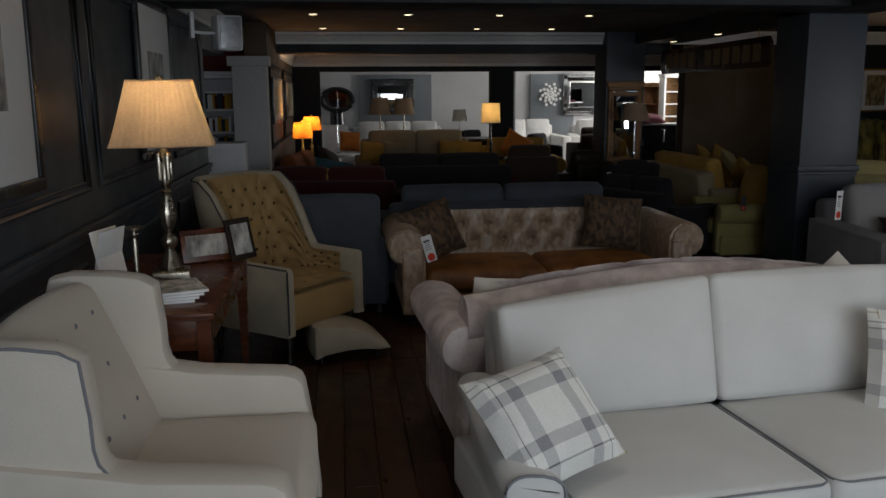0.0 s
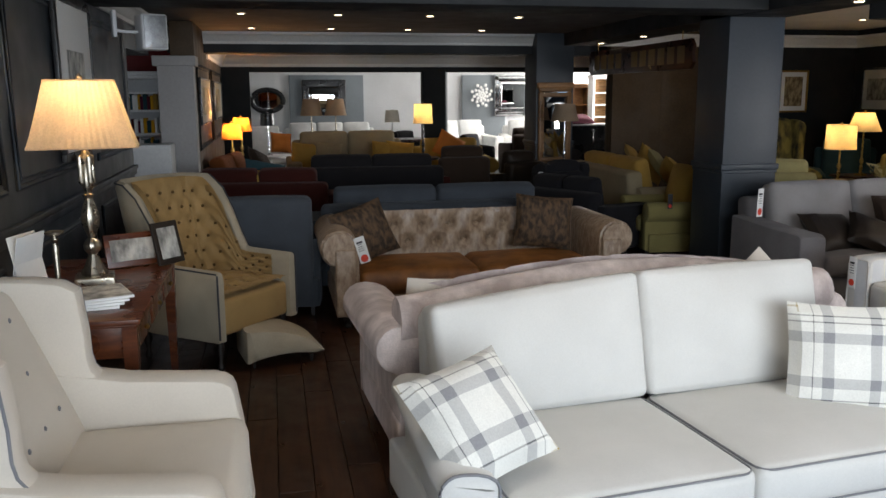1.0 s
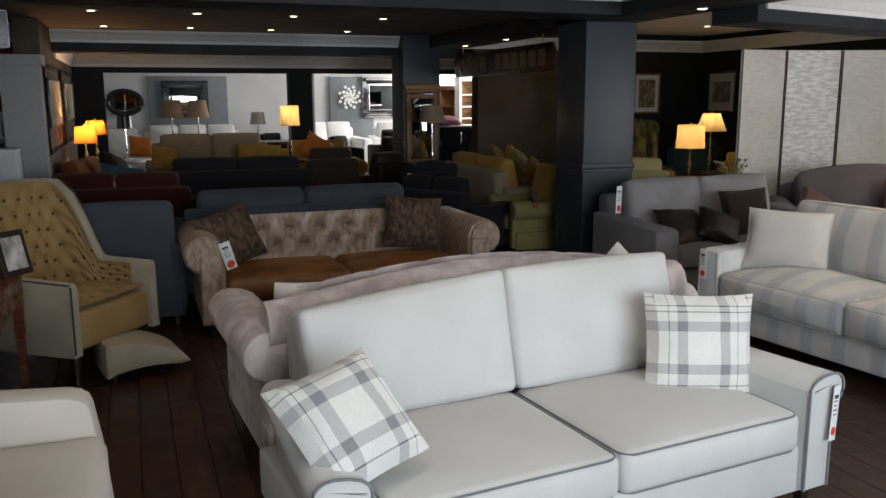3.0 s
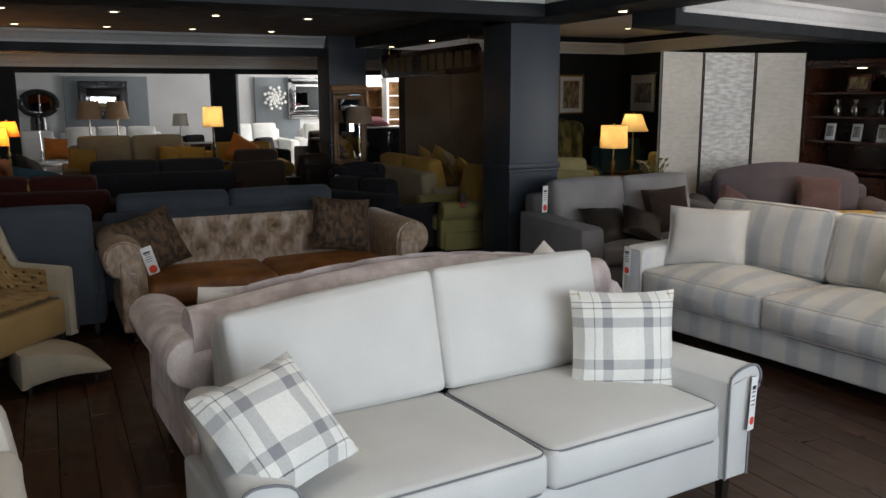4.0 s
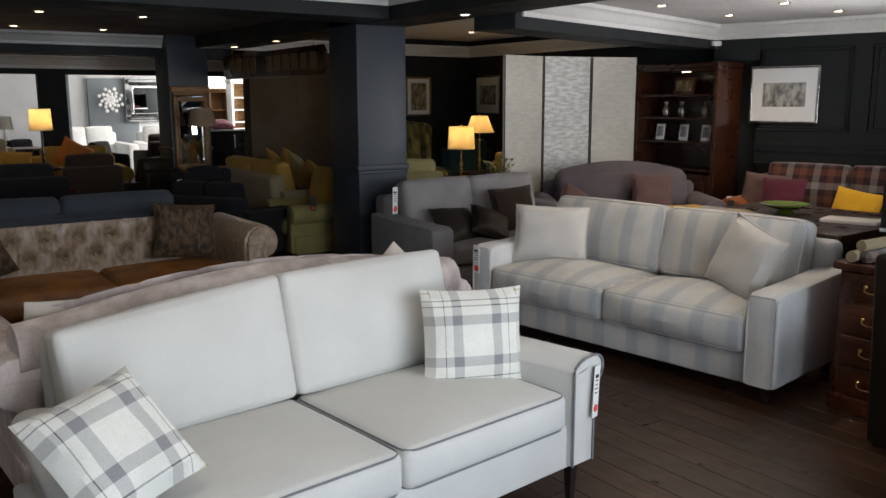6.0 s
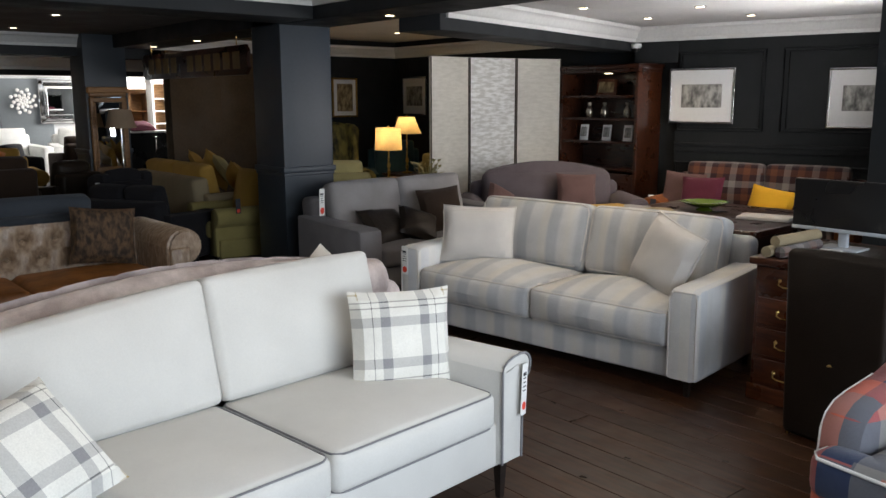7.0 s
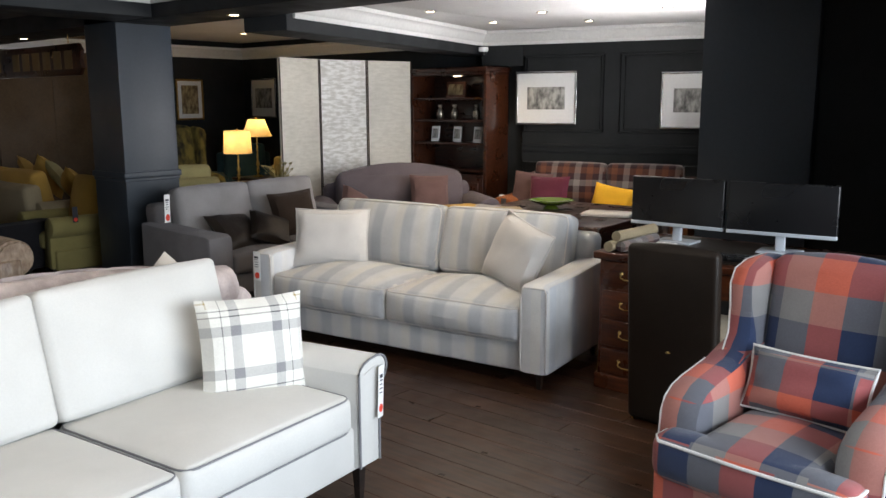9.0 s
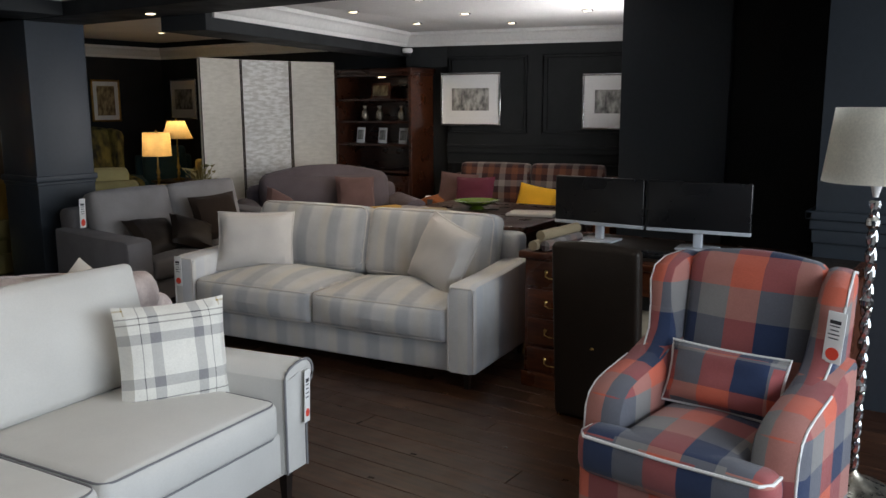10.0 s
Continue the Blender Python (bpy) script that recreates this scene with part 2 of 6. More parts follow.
BROWN_PAPER = paint("brown_wall_paper", (0.080, 0.046, 0.018), 0.7, 0.25)
BEAM_PAINT = paint("beam_paint", (0.024, 0.026, 0.028), 0.6, gloss=0.25)
CEIL_PAINT = paint("ceiling_paint", (0.74, 0.72, 0.69), 0.85)
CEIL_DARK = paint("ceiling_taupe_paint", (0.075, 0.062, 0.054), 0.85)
COVE_PAINT = paint("cornice_white_paint", (0.74, 0.73, 0.70), 0.6)
WHITE_PAINT = paint("white_paint", (0.78, 0.78, 0.77), 0.55)
COLUMN_PAINT = paint("pale_grey_column_paint", (0.36, 0.345, 0.335), 0.6)
FAR_WALL = paint("pale_grey_wall_paint", (0.62, 0.63, 0.64), 0.8)
FAR_PANEL = paint("mid_grey_wall_paint", (0.20, 0.225, 0.245), 0.8)
RED_WALL = paint("red_wall_paint", (0.16, 0.012, 0.012), 0.7)
PLASTIC_WHITE = paint("white_plastic", (0.75, 0.75, 0.75), 0.4, 0.04)
PLASTIC_BLACK = paint("black_plastic", (0.010, 0.010, 0.011), 0.28, 0.04)
GREY_PLASTIC = paint("pale_grey_plastic", (0.50, 0.53, 0.57), 0.35, 0.04)
SILVER_PLASTIC = metal("silver_plastic", (0.42, 0.43, 0.44), 0.4)
BUTTON_BROWN = fabric("dark_tan_button_cloth", (0.10, 0.055, 0.018))
CARD = paint("white_card", (0.80, 0.80, 0.78), 0.6, 0.04)
CARD_RED = paint("red_print", (0.72, 0.06, 0.03), 0.6, 0.04)
CARD_INK = paint("black_print", (0.03, 0.03, 0.035), 0.6, 0.04)
PRINT_GREY = velvet("engraving_print", (0.10, 0.10, 0.095), (0.50, 0.49, 0.45), 16.0, 0.7)
PRINT_WARM = velvet("warm_engraving_print", (0.12, 0.075, 0.03), (0.42, 0.33, 0.18), 18.0, 0.7)
PEWTER = metal("antique_silver", (0.52, 0.47, 0.38), 0.3)
CHROME = metal("chrome", (0.72, 0.73, 0.74), 0.14)
BRASS = metal("brass", (0.62, 0.42, 0.14), 0.28)
GOLD_FRAME = metal("gilt", (0.55, 0.32, 0.09), 0.4)
SIGN_GOLD = paint("sign_gold_paint", (0.22, 0.14, 0.05), 0.5)
SCREEN_CLOTH = shell_paper("ivory_screen_paper", (0.68, 0.63, 0.53), (0.76, 0.71, 0.61), 0.38, 0.62)
SCREEN_SHELL = shell_paper("shell_screen_paper", (0.66, 0.63, 0.56), (0.90, 0.88, 0.83), 0.40, 0.60)
SHADE_GOLD = shade_cloth("pleated_gold_shade_cloth", (0.80, 0.64, 0.44), True)
SHADE_CREAM = shade_cloth("cream_shade_cloth", (0.82, 0.78, 0.68), True)
SHADE_YELLOW = shade_cloth("yellow_shade_cloth", (0.88, 0.72, 0.38), True)
SHADE_TAN = shade_cloth("tan_shade_cloth", (0.42, 0.31, 0.21), False)
SHADE_AMBER = shade_cloth("amber_shade_cloth", (0.34, 0.13, 0.025), True)
DOWNLIGHT = glow("downlight_bulb", (1.0, 0.80, 0.55), 5.0)
BULB = glow("warm_bulb", (1.0, 0.65, 0.32), 14.0)
GREEN_GLASS = paint("green_glazed_glass", (0.11, 0.17, 0.02), 0.15)

# ---- mesh tools ----
def ticks(s, r, n):
    inner = list(np.linspace(-s / 2 + r, s / 2 - r, n + 1)) if s > 2 * r + 1e-6 else [0.0]
    edge = [s / 2 - r + r * k for k in (0.45, 1.0)]
    return [-e for e in reversed(edge)] + inner + edge


def rbox(bm, c, s, r=0.02, n=1, puff=(0, 0, 0), m=None):
    """A box with rounded edges and, by puff, bulging faces; c its middle, s its size."""
    r = min(r, min(s) / 2 - 1e-4)
    n = (n, n, n) if isinstance(n, int) else n
    tk = [ticks(s[k], r, n[k]) for k in range(3)]
    half = [x / 2 for x in s]
    seen = {}

    def vert(p):
        key = tuple(round(x, 5) for x in p)
        if key not in seen:
            q = [max(-h + r, min(h - r, x)) for x, h in zip(p, half)]
            d = Vector(p) - Vector(q)
            o = Vector(q) + (d.normalized() * r if d.length > 1e-9 else d)
            for k in range(3):
                if puff[k]:
                    i, j = (k + 1) % 3, (k + 2) % 3
                    o[k] += puff[k] * (1 - (p[i] / half[i]) ** 2) * (1 - (p[j] / half[j]) ** 2) * p[k] / half[k]
            o += Vector(c)
            seen[key] = bm.verts.new(m @ o if m else o)
        return seen[key]

    for k in range(3):
        i, j = (k + 1) % 3, (k + 2) % 3
        for sign in (-1, 1):
            for a in range(len(tk[i]) - 1):
                for b in range(len(tk[j]) - 1):
                    quad = []
                    for u, w in ((a, b), (a + 1, b), (a + 1, b + 1), (a, b + 1)):
                        p = [0, 0, 0]
                        p[k], p[i], p[j] = sign * half[k], tk[i][u], tk[j][w]
                        quad.append(vert(p))
                    if sign < 0:
                        quad.reverse()
                    if len(set(quad)) == 4:
                        bm.faces.new(quad)


def lathe(bm, prof, seg=16, m=None, lobes=0, depth=0.0):
    """Turns a profile of (radius, height); lobes flutes it."""
    rings = []
    for r, z in prof:
        ring = []
        for k in range(seg):
            a = 2 * math.pi * k / seg
            rr = r * (1 + depth * math.cos(lobes * a)) if lobes else r
            p = Vector((rr * math.cos(a), rr * math.sin(a), z))
            ring.append(bm.verts.new(m @ p if m else p))
        rings.append(ring)
    for a, b in zip(rings, rings[1:]):
        for k in range(seg):
            bm.faces.new((a[k], a[(k + 1) % seg], b[(k + 1) % seg], b[k]))
    bm.faces.new(list(reversed(rings[0])))
    bm.faces.new(rings[-1])


def tube(bm, pts, r, seg=6, closed=False, m=None):
    pts = [Vector(p) for p in pts]
    n = len(pts)
    rings = []
    for k, p in enumerate(pts):
        a = pts[(k - 1) % n] if closed or k else p
        b = pts[(k + 1) % n] if closed or k < n - 1 else p
        d = (b - a).normalized()
        up = Vector((0, 0, 1)) if abs(d.z) < 0.9 else Vector((1, 0, 0))
        x = d.cross(up).normalized()
        y = x.cross(d)
        ring = []
        for j in range(seg):
            w = 2 * math.pi * j / seg
            q = p + x * (r * math.cos(w)) + y * (r * math.sin(w))
            ring.append(bm.verts.new(m @ q if m else q))
        rings.append(ring)
    for k in range(n if closed else n - 1):
        a, b = rings[k], rings[(k + 1) % n]
        for j in range(seg):
            bm.faces.new((a[j], b[j], b[(j + 1) % seg], a[(j + 1) % seg]))
    if not closed:
        bm.faces.new(rings[0])
        bm.faces.new(list(reversed(rings[-1])))


def extrude(bm, poly, a, b, axis="y", bev=0.0, m=None):
    """A closed outline carried from a to b along an axis; bev rounds both ends."""
    order = {"x": lambda u, v, w: (w, u, v), "y": lambda u, v, w: (u, w, v), "z": lambda u, v, w: (u, v, w)}[axis]
    cx, cy = sum(p[0] for p in poly) / len(poly), sum(p[1] for p in poly) / len(poly)
    steps = [(a, -bev), (a + bev * 0.3, -bev * 0.3), (a + bev, 0), (b - bev, 0), (b - bev * 0.3, -bev * 0.3), (b, -bev)] if bev else [(a, 0), (b, 0)]
    area = sum(p[0] * q[1] - q[0] * p[1] for p, q in zip(poly, poly[1:] + poly[:1]))
    rings = []
    for w, inset in steps:
        ring = []
        for k, p in enumerate(poly):
            q0, q1 = Vector(poly[k - 1]), Vector(poly[(k + 1) % len(poly)])
            d = (q1 - q0).normalized()
            nrm = Vector((d.y, -d.x)) * (1 if area > 0 else -1)
            u = Vector(p) + nrm * inset
            q = Vector(order(u.x, u.y, w))
            ring.append(bm.verts.new(m @ q if m else q))
        rings.append(ring)
    for r0, r1 in zip(rings, rings[1:]):
        for k in range(len(poly)):
            bm.faces.new((r0[k], r0[(k + 1) % len(poly)], r1[(k + 1) % len(poly)], r1[k]))
    bm.faces.new(list(reversed(rings[0])))
    bm.faces.new(rings[-1])


def pillow(bm, w, h, t, n=12, m=None, sag=0.06):
    """A filled throw cushion in the xz plane, with drawn-out corners."""
    grid = {}
    for side in (1, -1):
        for i in range(n + 1):
            for j in range(n + 1):
                u, v = 2 * i / n - 1, 2 * j / n - 1
                edge = i in (0, n) or j in (0, n)
                if edge and side < 0:
                    grid[side, i, j] = grid[1, i, j]
                    continue
                x = u * w / 2 * (1 - sag * (1 - v * v))
                z = v * h / 2 * (1 - sag * (1 - u * u))
                f = max(0.0, (1 - u ** 4) * (1 - v ** 4)) ** 0.55
                wob = 0.012 * noise.noise(Vector((u * 2.3, v * 2.3, side * 3.1 + w * 7)))
                p = Vector((x, -side * (t / 2 * f + wob * f), z))
                grid[side, i, j] = bm.verts.new(m @ p if m else p)
    for side in (1, -1):
        for i in range(n):
            for j in range(n):
                q = [grid[side, i, j], grid[side, i + 1, j], grid[side, i + 1, j + 1], grid[side, i, j + 1]]
                bm.faces.new(q if side > 0 else q[::-1])


def part(name, bm, material, parent=None, label="", smooth=35):
    """Links a bmesh as one mesh object under a thing or a part."""
    bmesh.ops.recalc_face_normals(bm, faces=bm.faces)
    me = bpy.data.meshes.new(name)
    bm.to_mesh(me)
    bm.free()
    me.materials.append(material)
    n = len(me.polygons)
    me.polygons.foreach_set("use_smooth", [True] * n)
    me.set_sharp_from_angle(angle=radians(smooth))
    co = np.empty(len(me.vertices) * 3)
    me.vertices.foreach_get("co", co)
    co = co.reshape(-1, 3)
    nor = np.empty(n * 3)
    me.polygons.foreach_get("normal", nor)
    tot = np.empty(n, dtype=np.int32)
    me.polygons.foreach_get("loop_total", tot)
    ax = np.repeat(np.argmax(np.abs(nor.reshape(-1, 3)) * np.array([1.0, 1.05, 1.0]), axis=1), tot)
    li = np.empty(len(me.loops), dtype=np.int32)
    me.loops.foreach_get("vertex_index", li)
    c = co[li]
    uv = np.where((ax == 0)[:, None], c[:, [1, 2]], np.where((ax == 1)[:, None], c[:, [0, 2]], c[:, [0, 1]]))
    me.uv_layers.new(name="cloth").data.foreach_set("uv", uv.ravel())
    ob = new(name, me)
    if parent:
        ob.parent = parent
    if label:
        tagged(ob, label)
    return ob


def thing(name, label, category, m, group=""):
    ob = new(name)
    ob.empty_display_size = 0.1
    ob.matrix_world = m
    return tagged(ob, label, category, group)


def solid(name, boxes, material, label="", category="", kind="", r=0.004, parent=None, m=None):
    """One mesh of plain boxes (middle, size)."""
    bm = bmesh.new()
    for c, s in boxes:
        rbox(bm, c, s, r, 1)
    ob = part(name, bm, material, parent)
    if m:
        ob.matrix_world = m
    return tagged(ob, label, category, "", kind)


def span(x0, x1, y0, y1, z0, z1):
    return (((x0 + x1) / 2, (y0 + y1) / 2, (z0 + z1) / 2), (x1 - x0, y1 - y0, z1 - z0))

# ---- the building ----
CEIL, BEAM, COVE, WING = 2.47, 2.23, 2.33, 2.375
PX, PY, PW = 3.68, 6.40, 0.50          # the near pillar's front corner and width
solid("floor_base", [span(-4.2, 9.4, -3.2, 20.4, -0.20, -0.021)], MAHOGANY_DARK, "dark timber floor base under the boards", "floor", "structure")

# the wing stands at an angle to the rest: its wall runs along local -y, its beam along local -x
WM = pose(7.81, 5.857, 0, 0, 0, 14)
# walls
solid("wall_west", [span(-1.45, -1.2, -3.0, 7.62, 0, CEIL)], GREY_PAINT, "slate grey painted wall with panel mouldings", "wall", "structure")
solid("wall_west_far", [span(-1.02, -0.78, 9.25, 14.0, 0, CEIL)], BROWN_PAPER, "dark brown papered wall past the side opening", "wall", "structure")
solid("wall_west_lintel", [span(-1.45, -1.2, 7.62, 9.0, 2.02, CEIL)], GREY_PAINT, "grey lintel over the side opening", "wall", "structure")
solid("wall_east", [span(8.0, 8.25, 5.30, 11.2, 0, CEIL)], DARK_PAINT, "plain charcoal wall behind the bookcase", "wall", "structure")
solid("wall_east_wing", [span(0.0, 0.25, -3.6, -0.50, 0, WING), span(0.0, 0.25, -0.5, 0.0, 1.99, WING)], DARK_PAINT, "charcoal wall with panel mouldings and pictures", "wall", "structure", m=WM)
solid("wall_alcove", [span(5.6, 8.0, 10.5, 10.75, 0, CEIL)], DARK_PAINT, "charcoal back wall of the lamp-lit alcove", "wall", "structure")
# the opening through the pier is added, out of view, for the wing lamp
solid("wall_pier", [span(6.0, 6.3, 1.70, 2.49, 0, CEIL), span(6.95, 8.95, 1.70, 2.49, 0, CEIL), span(6.3, 6.95, 1.70, 2.49, 0, 0.6), span(6.3, 6.95, 1.70, 2.49, 2.2, CEIL)], GREY_PAINT, "charcoal wall pier beside the desk", "wall", "structure")
# nearly flush with the pier; the recess's shade is put into the dark paint
solid("wall_recess_shade", [span(6.06, 6.3, 0.3, 1.70, 0, CEIL)], DARK_PAINT, "flush charcoal wall, its dark colour standing in for a recess's shade", "wall", "structure")
solid("wall_near_pier", [span(4.75, 5.2, -0.4, 0.86, 0, CEIL)], GREY_PAINT, "slate grey wall lit by the shop window", "wall", "structure")
solid("wall_wing_south", [span(5.2, 6.3, 0.05, 0.30, 0, CEIL)], GREY_PAINT, "plain grey return wall", "wall", "structure")
solid("wall_north", [span(-0.78, -0.34, 14.0, 14.25, 0, CEIL), span(2.50, 2.88, 14.0, 14.25, 0, CEIL), span(6.4, 9.4, 14.0, 14.25, 0, CEIL), span(-0.34, 2.5, 14.0, 14.25, 2.0, CEIL), span(2.88, 6.4, 14.0, 14.25, 2.0, CEIL)],
      DARK_PAINT, "charcoal wall with two wide openings to the bright room", "wall", "structure")
solid("wall_far", [span(-3.0, 9.0, 18.6, 18.85, 0, 2.9)], FAR_WALL, "pale grey end wall of the bright room", "wall", "structure")
solid("wall_far_panel", [span(0.38, 1.98, 18.54, 18.597, 0, 2.06), span(4.2, 5.2, 18.54, 18.597, 0, 2.06)], FAR_PANEL, "mid grey painted panel on the pale wall", "wall panel", "structure")
solid("wall_far_return", [span(3.11, 3.35, 16.1, 17.1, 0, 2.3)], FAR_PANEL, "mid grey return wall carrying a mirror", "wall", "structure")
solid("wall_far_west", [span(-3.0, -2.75, 14.25, 18.6, 0, 2.9)], FAR_WALL, "pale wall of the bright room", "wall", "structure")
# this side opening is assumed and unseen; it goes with the far room's lamp
solid("wall_far_east", [span(9.0, 9.25, 14.25, 18.6, 0, 0.75), span(9.0, 9.25, 14.25, 18.6, 2.45, 2.9), span(9.0, 9.25, 14.25, 14.5, 0.75, 2.45), span(9.0, 9.25, 18.0, 18.6, 0.75, 2.45)], FAR_WALL, "pale wall with an added, unseen wide opening for the room's lamp", "wall", "structure")
solid("wall_south", [span(-1.45, 9.4, -3.0, -2.75, 0, 0.5), span(-1.45, 9.4, -3.0, -2.75, 2.35, CEIL), span(-1.45, -0.9, -3.0, -2.75, 0.5, 2.35), span(5.35, 5.75, -3.0, -2.75, 0.5, 2.35), span(9.15, 9.4, -3.0, -2.75, 0.5, 2.35)], GREY_PAINT, "shop front wall with wide window openings", "wall", "structure")
solid("wall_east_near", [span(8.9, 9.15, -2.75, 1.7, 0, CEIL)], GREY_PAINT, "grey side wall near the shop front", "wall", "structure")
solid("wall_side_room", [span(-3.8, -3.6, 6.4, 10.9, 0, CEIL), span(-3.6, -1.45, 6.2, 6.4, 0, CEIL), span(-3.6, -1.02, 10.7, 10.9, 0, CEIL)], RED_WALL, "dark red walls of the side room", "wall", "structure")
solid("wall_middle_panel", [span(4.36, 5.05, 10.40, 10.5, 0, 2.05), span(5.06, 5.60, 10.42, 10.5, 0, 2.05), span(4.36, 5.60, 10.5, 10.62, 0, CEIL)], BROWN_PAPER, "brown papered partition wall in tall panels", "wall", "structure")
solid("column_white", [span(-1.13, -0.78, 9.0, 9.25, 0, 1.92), span(-1.17, -0.75, 8.96, 9.29, 1.92, 2.02)], COLUMN_PAINT, "pale grey painted column with a plain cap", "column", "structure")


def pillar(name, x, y, w, label):
    bm = bmesh.new()
    rbox(bm, (x + w / 2, y + w / 2, CEIL / 2), (w, w, CEIL), 0.006, 1)
    for z, h, o in ((1.0, 0.05, 0.018), (0.96, 0.03, 0.008), (0.07, 0.14, 0.02)):
        rbox(bm, (x + w / 2, y + w / 2, z), (w + 2 * o, w + 2 * o, h), 0.008, 1)
    tagged(part(name, bm, GREY_PAINT), label, "pillar", "", "structure")


pillar("pillar_near", PX, PY, PW, "slate grey square pillar with a dado band")
pillar("pillar_mid", 3.32, 10.4, 0.50, "slate grey square pillar between the bays")

# ceiling: plain sheet, dropped beams, cornices inside each bay
solid("ceiling", [span(-4.0, PX + 0.5, -3.0, 6.4, CEIL, CEIL + 0.2), span(PX + 0.5, 9.4, -3.0, 4.9, WING, CEIL + 0.2), span(-4.0, 9.4, 14.25, 20.2, 2.9, 3.1), span(PX + 0.5, 9.4, 6.4, 14.25, CEIL, CEIL + 0.2)], CEIL_PAINT, "pale painted ceiling", "ceiling", "structure")
solid("ceiling_wing", [span(-3.60, 0.6, -1.2, 0.30, WING + 0.003, WING + 0.1)], CEIL_PAINT, "pale painted ceiling of the wing", "ceiling", "structure", m=WM)
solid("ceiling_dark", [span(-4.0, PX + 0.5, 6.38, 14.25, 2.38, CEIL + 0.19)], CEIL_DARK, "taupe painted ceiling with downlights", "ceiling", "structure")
BEAMS = [span(-1.2, PX, PY - 0.54, PY - 0.02, BEAM, CEIL), span(PX, PX + PW, -2.75, 10.4, BEAM - 0.003, CEIL),
         span(-1.2, 3.32, 10.6, 11.0, 2.13, CEIL), span(3.32, 4.36, 10.9, 11.2, 2.13, CEIL)]
for b in BEAMS:
    solid("ceiling_beam", [b], BEAM_PAINT, "slate grey boxed ceiling beam", "beam", "structure", 0.006)
solid("ceiling_beam", [span(-3.68, 0.3, 0.0, 0.40, 2.12, CEIL)], BEAM_PAINT, "slate grey boxed beam across the wing", "beam", "structure", 0.006, m=WM)


def cornice(x0, x1, y0, y1, sides, z0=COVE, z1=CEIL, name="cornice", m=None):
    """White cornice round the inside of a bay: sides of n, s, e, w."""
    h = z1 - z0
    prof = [(0, 0), (0.018, 0), (0.022, h * 0.22), (0.045, h * 0.34), (0.06, h * 0.6), (0.085, h * 0.74), (0.10, h * 0.78), (0.105, h * 0.98), (0, h * 0.98)]
    bm = bmesh.new()
    for s in sides:
        if s in "ns":
            y, d = (y1, -1) if s == "n" else (y0, 1)
            extrude(bm, [(y + d * u, z0 + v) for u, v in prof], x0, x1, "x")
        else:
            x, d = (x1, -1) if s == "e" else (x0, 1)
            extrude(bm, [(x + d * u, z0 + v) for u, v in prof], y0, y1, "y")
    ob = tagged(part(name, bm, COVE_PAINT), "white moulded plaster cornice", "cornice", "", "structure")
    if m:
        ob.matrix_world = m


cornice(-1.2, PX, -2.75, PY - 0.54, "nwe")
cornice(-3.6, 0.0, -3.5, 0.0, "ne", 2.215, WING, m=WM)
cornice(-1.2, PX, PY, 10.6, "nw", 2.235, 2.379)
cornice(PX + PW, 8.0, PY + 0.42, 10.5, "nwe", 2.23, 2.39)
cornice(-0.78, 6.4, 11.0, 14.0, "nwe", 2.08, 2.30)


def moulding(name, frames, material, label, m=None):
    """Raised panel mouldings: each frame is a list of corners, run as a half-round strip."""
    bm = bmesh.new()
    for f in frames:
        tube(bm, f, 0.016, 6, True)
        c = sum((Vector(p) for p in f), Vector()) / len(f)
        tube(bm, [c + (Vector(p) - c) * 0.93 for p in f], 0.008, 6, True)
    ob = tagged(part(name, bm, material), label, "moulding", "", "structure")
    if m:
        ob.matrix_world = m


W = -1.195
moulding("wall_moulding_west", [[(W, a, 1.19), (W, b, 1.19), (W, b, 2.14), (W, a, 2.14)] for a, b in ((1.0, 2.35), (2.6, 4.02), (4.2, 5.9), (6.1, 7.4))] +
         [[(W, a, 0.25), (W, b, 0.25), (W, b, 0.86), (W, a, 0.86)] for a, b in ((1.0, 2.35), (2.6, 3.87), (4.05, 5.9), (6.1, 7.4))], GREY_PAINT, "raised panel mouldings on the grey wall")
solid("dado_rail_west", [span(-1.2, -1.165, -2.7, 7.62, 1.0, 1.035), span(-1.2, -1.178, -2.7, 7.62, 0.955, 1.0)], GREY_PAINT, "grey dado rail", "dado rail", "structure", 0.008)
solid("baseboard_west", [span(-1.2, -1.175, -2.7, 7.62, 0, 0.16)], GREY_PAINT, "grey painted baseboard", "baseboard", "structure")
E2 = -0.005
PANELS = ((-1.42, -0.52), (-2.98, -1.60))
moulding("wall_moulding_east", [[(E2, a, z0), (E2, b, z0), (E2, b, z1), (E2, a, z1)] for a, b in PANELS for z0, z1 in ((1.27, 2.09), (0.3, 0.92))], DARK_PAINT, "raised panel mouldings on the charcoal wall", m=WM)
solid("dado_rail_east", [span(-0.035, 0.0, -3.5, -0.5, 1.10, 1.135), span(-0.02, 0.0, -3.5, -0.5, 1.04, 1.10)], DARK_PAINT, "charcoal dado rail", "dado rail", "structure", 0.008, m=WM)
solid("dado_rail_pier", [span(4.70, 4.75, -0.4, 0.90, 0.985, 1.03), span(4.72, 4.75, -0.4, 0.88, 0.93, 0.985), span(4.73, 4.75, -0.4, 0.87, 0.86, 0.93),
                         span(4.70, 5.2, 0.86, 0.90, 0.985, 1.03)], GREY_PAINT, "moulded grey dado ledge", "dado rail", "structure", 0.008)
WF = -0.775
moulding("wall_moulding_west_far", [[(WF, a, 1.05), (WF, b, 1.05), (WF, b, 1.95), (WF, a, 1.95)] for a, b in ((9.35, 11.3), (11.6, 13.8))], DARK_PAINT, "raised mouldings round the pictures")

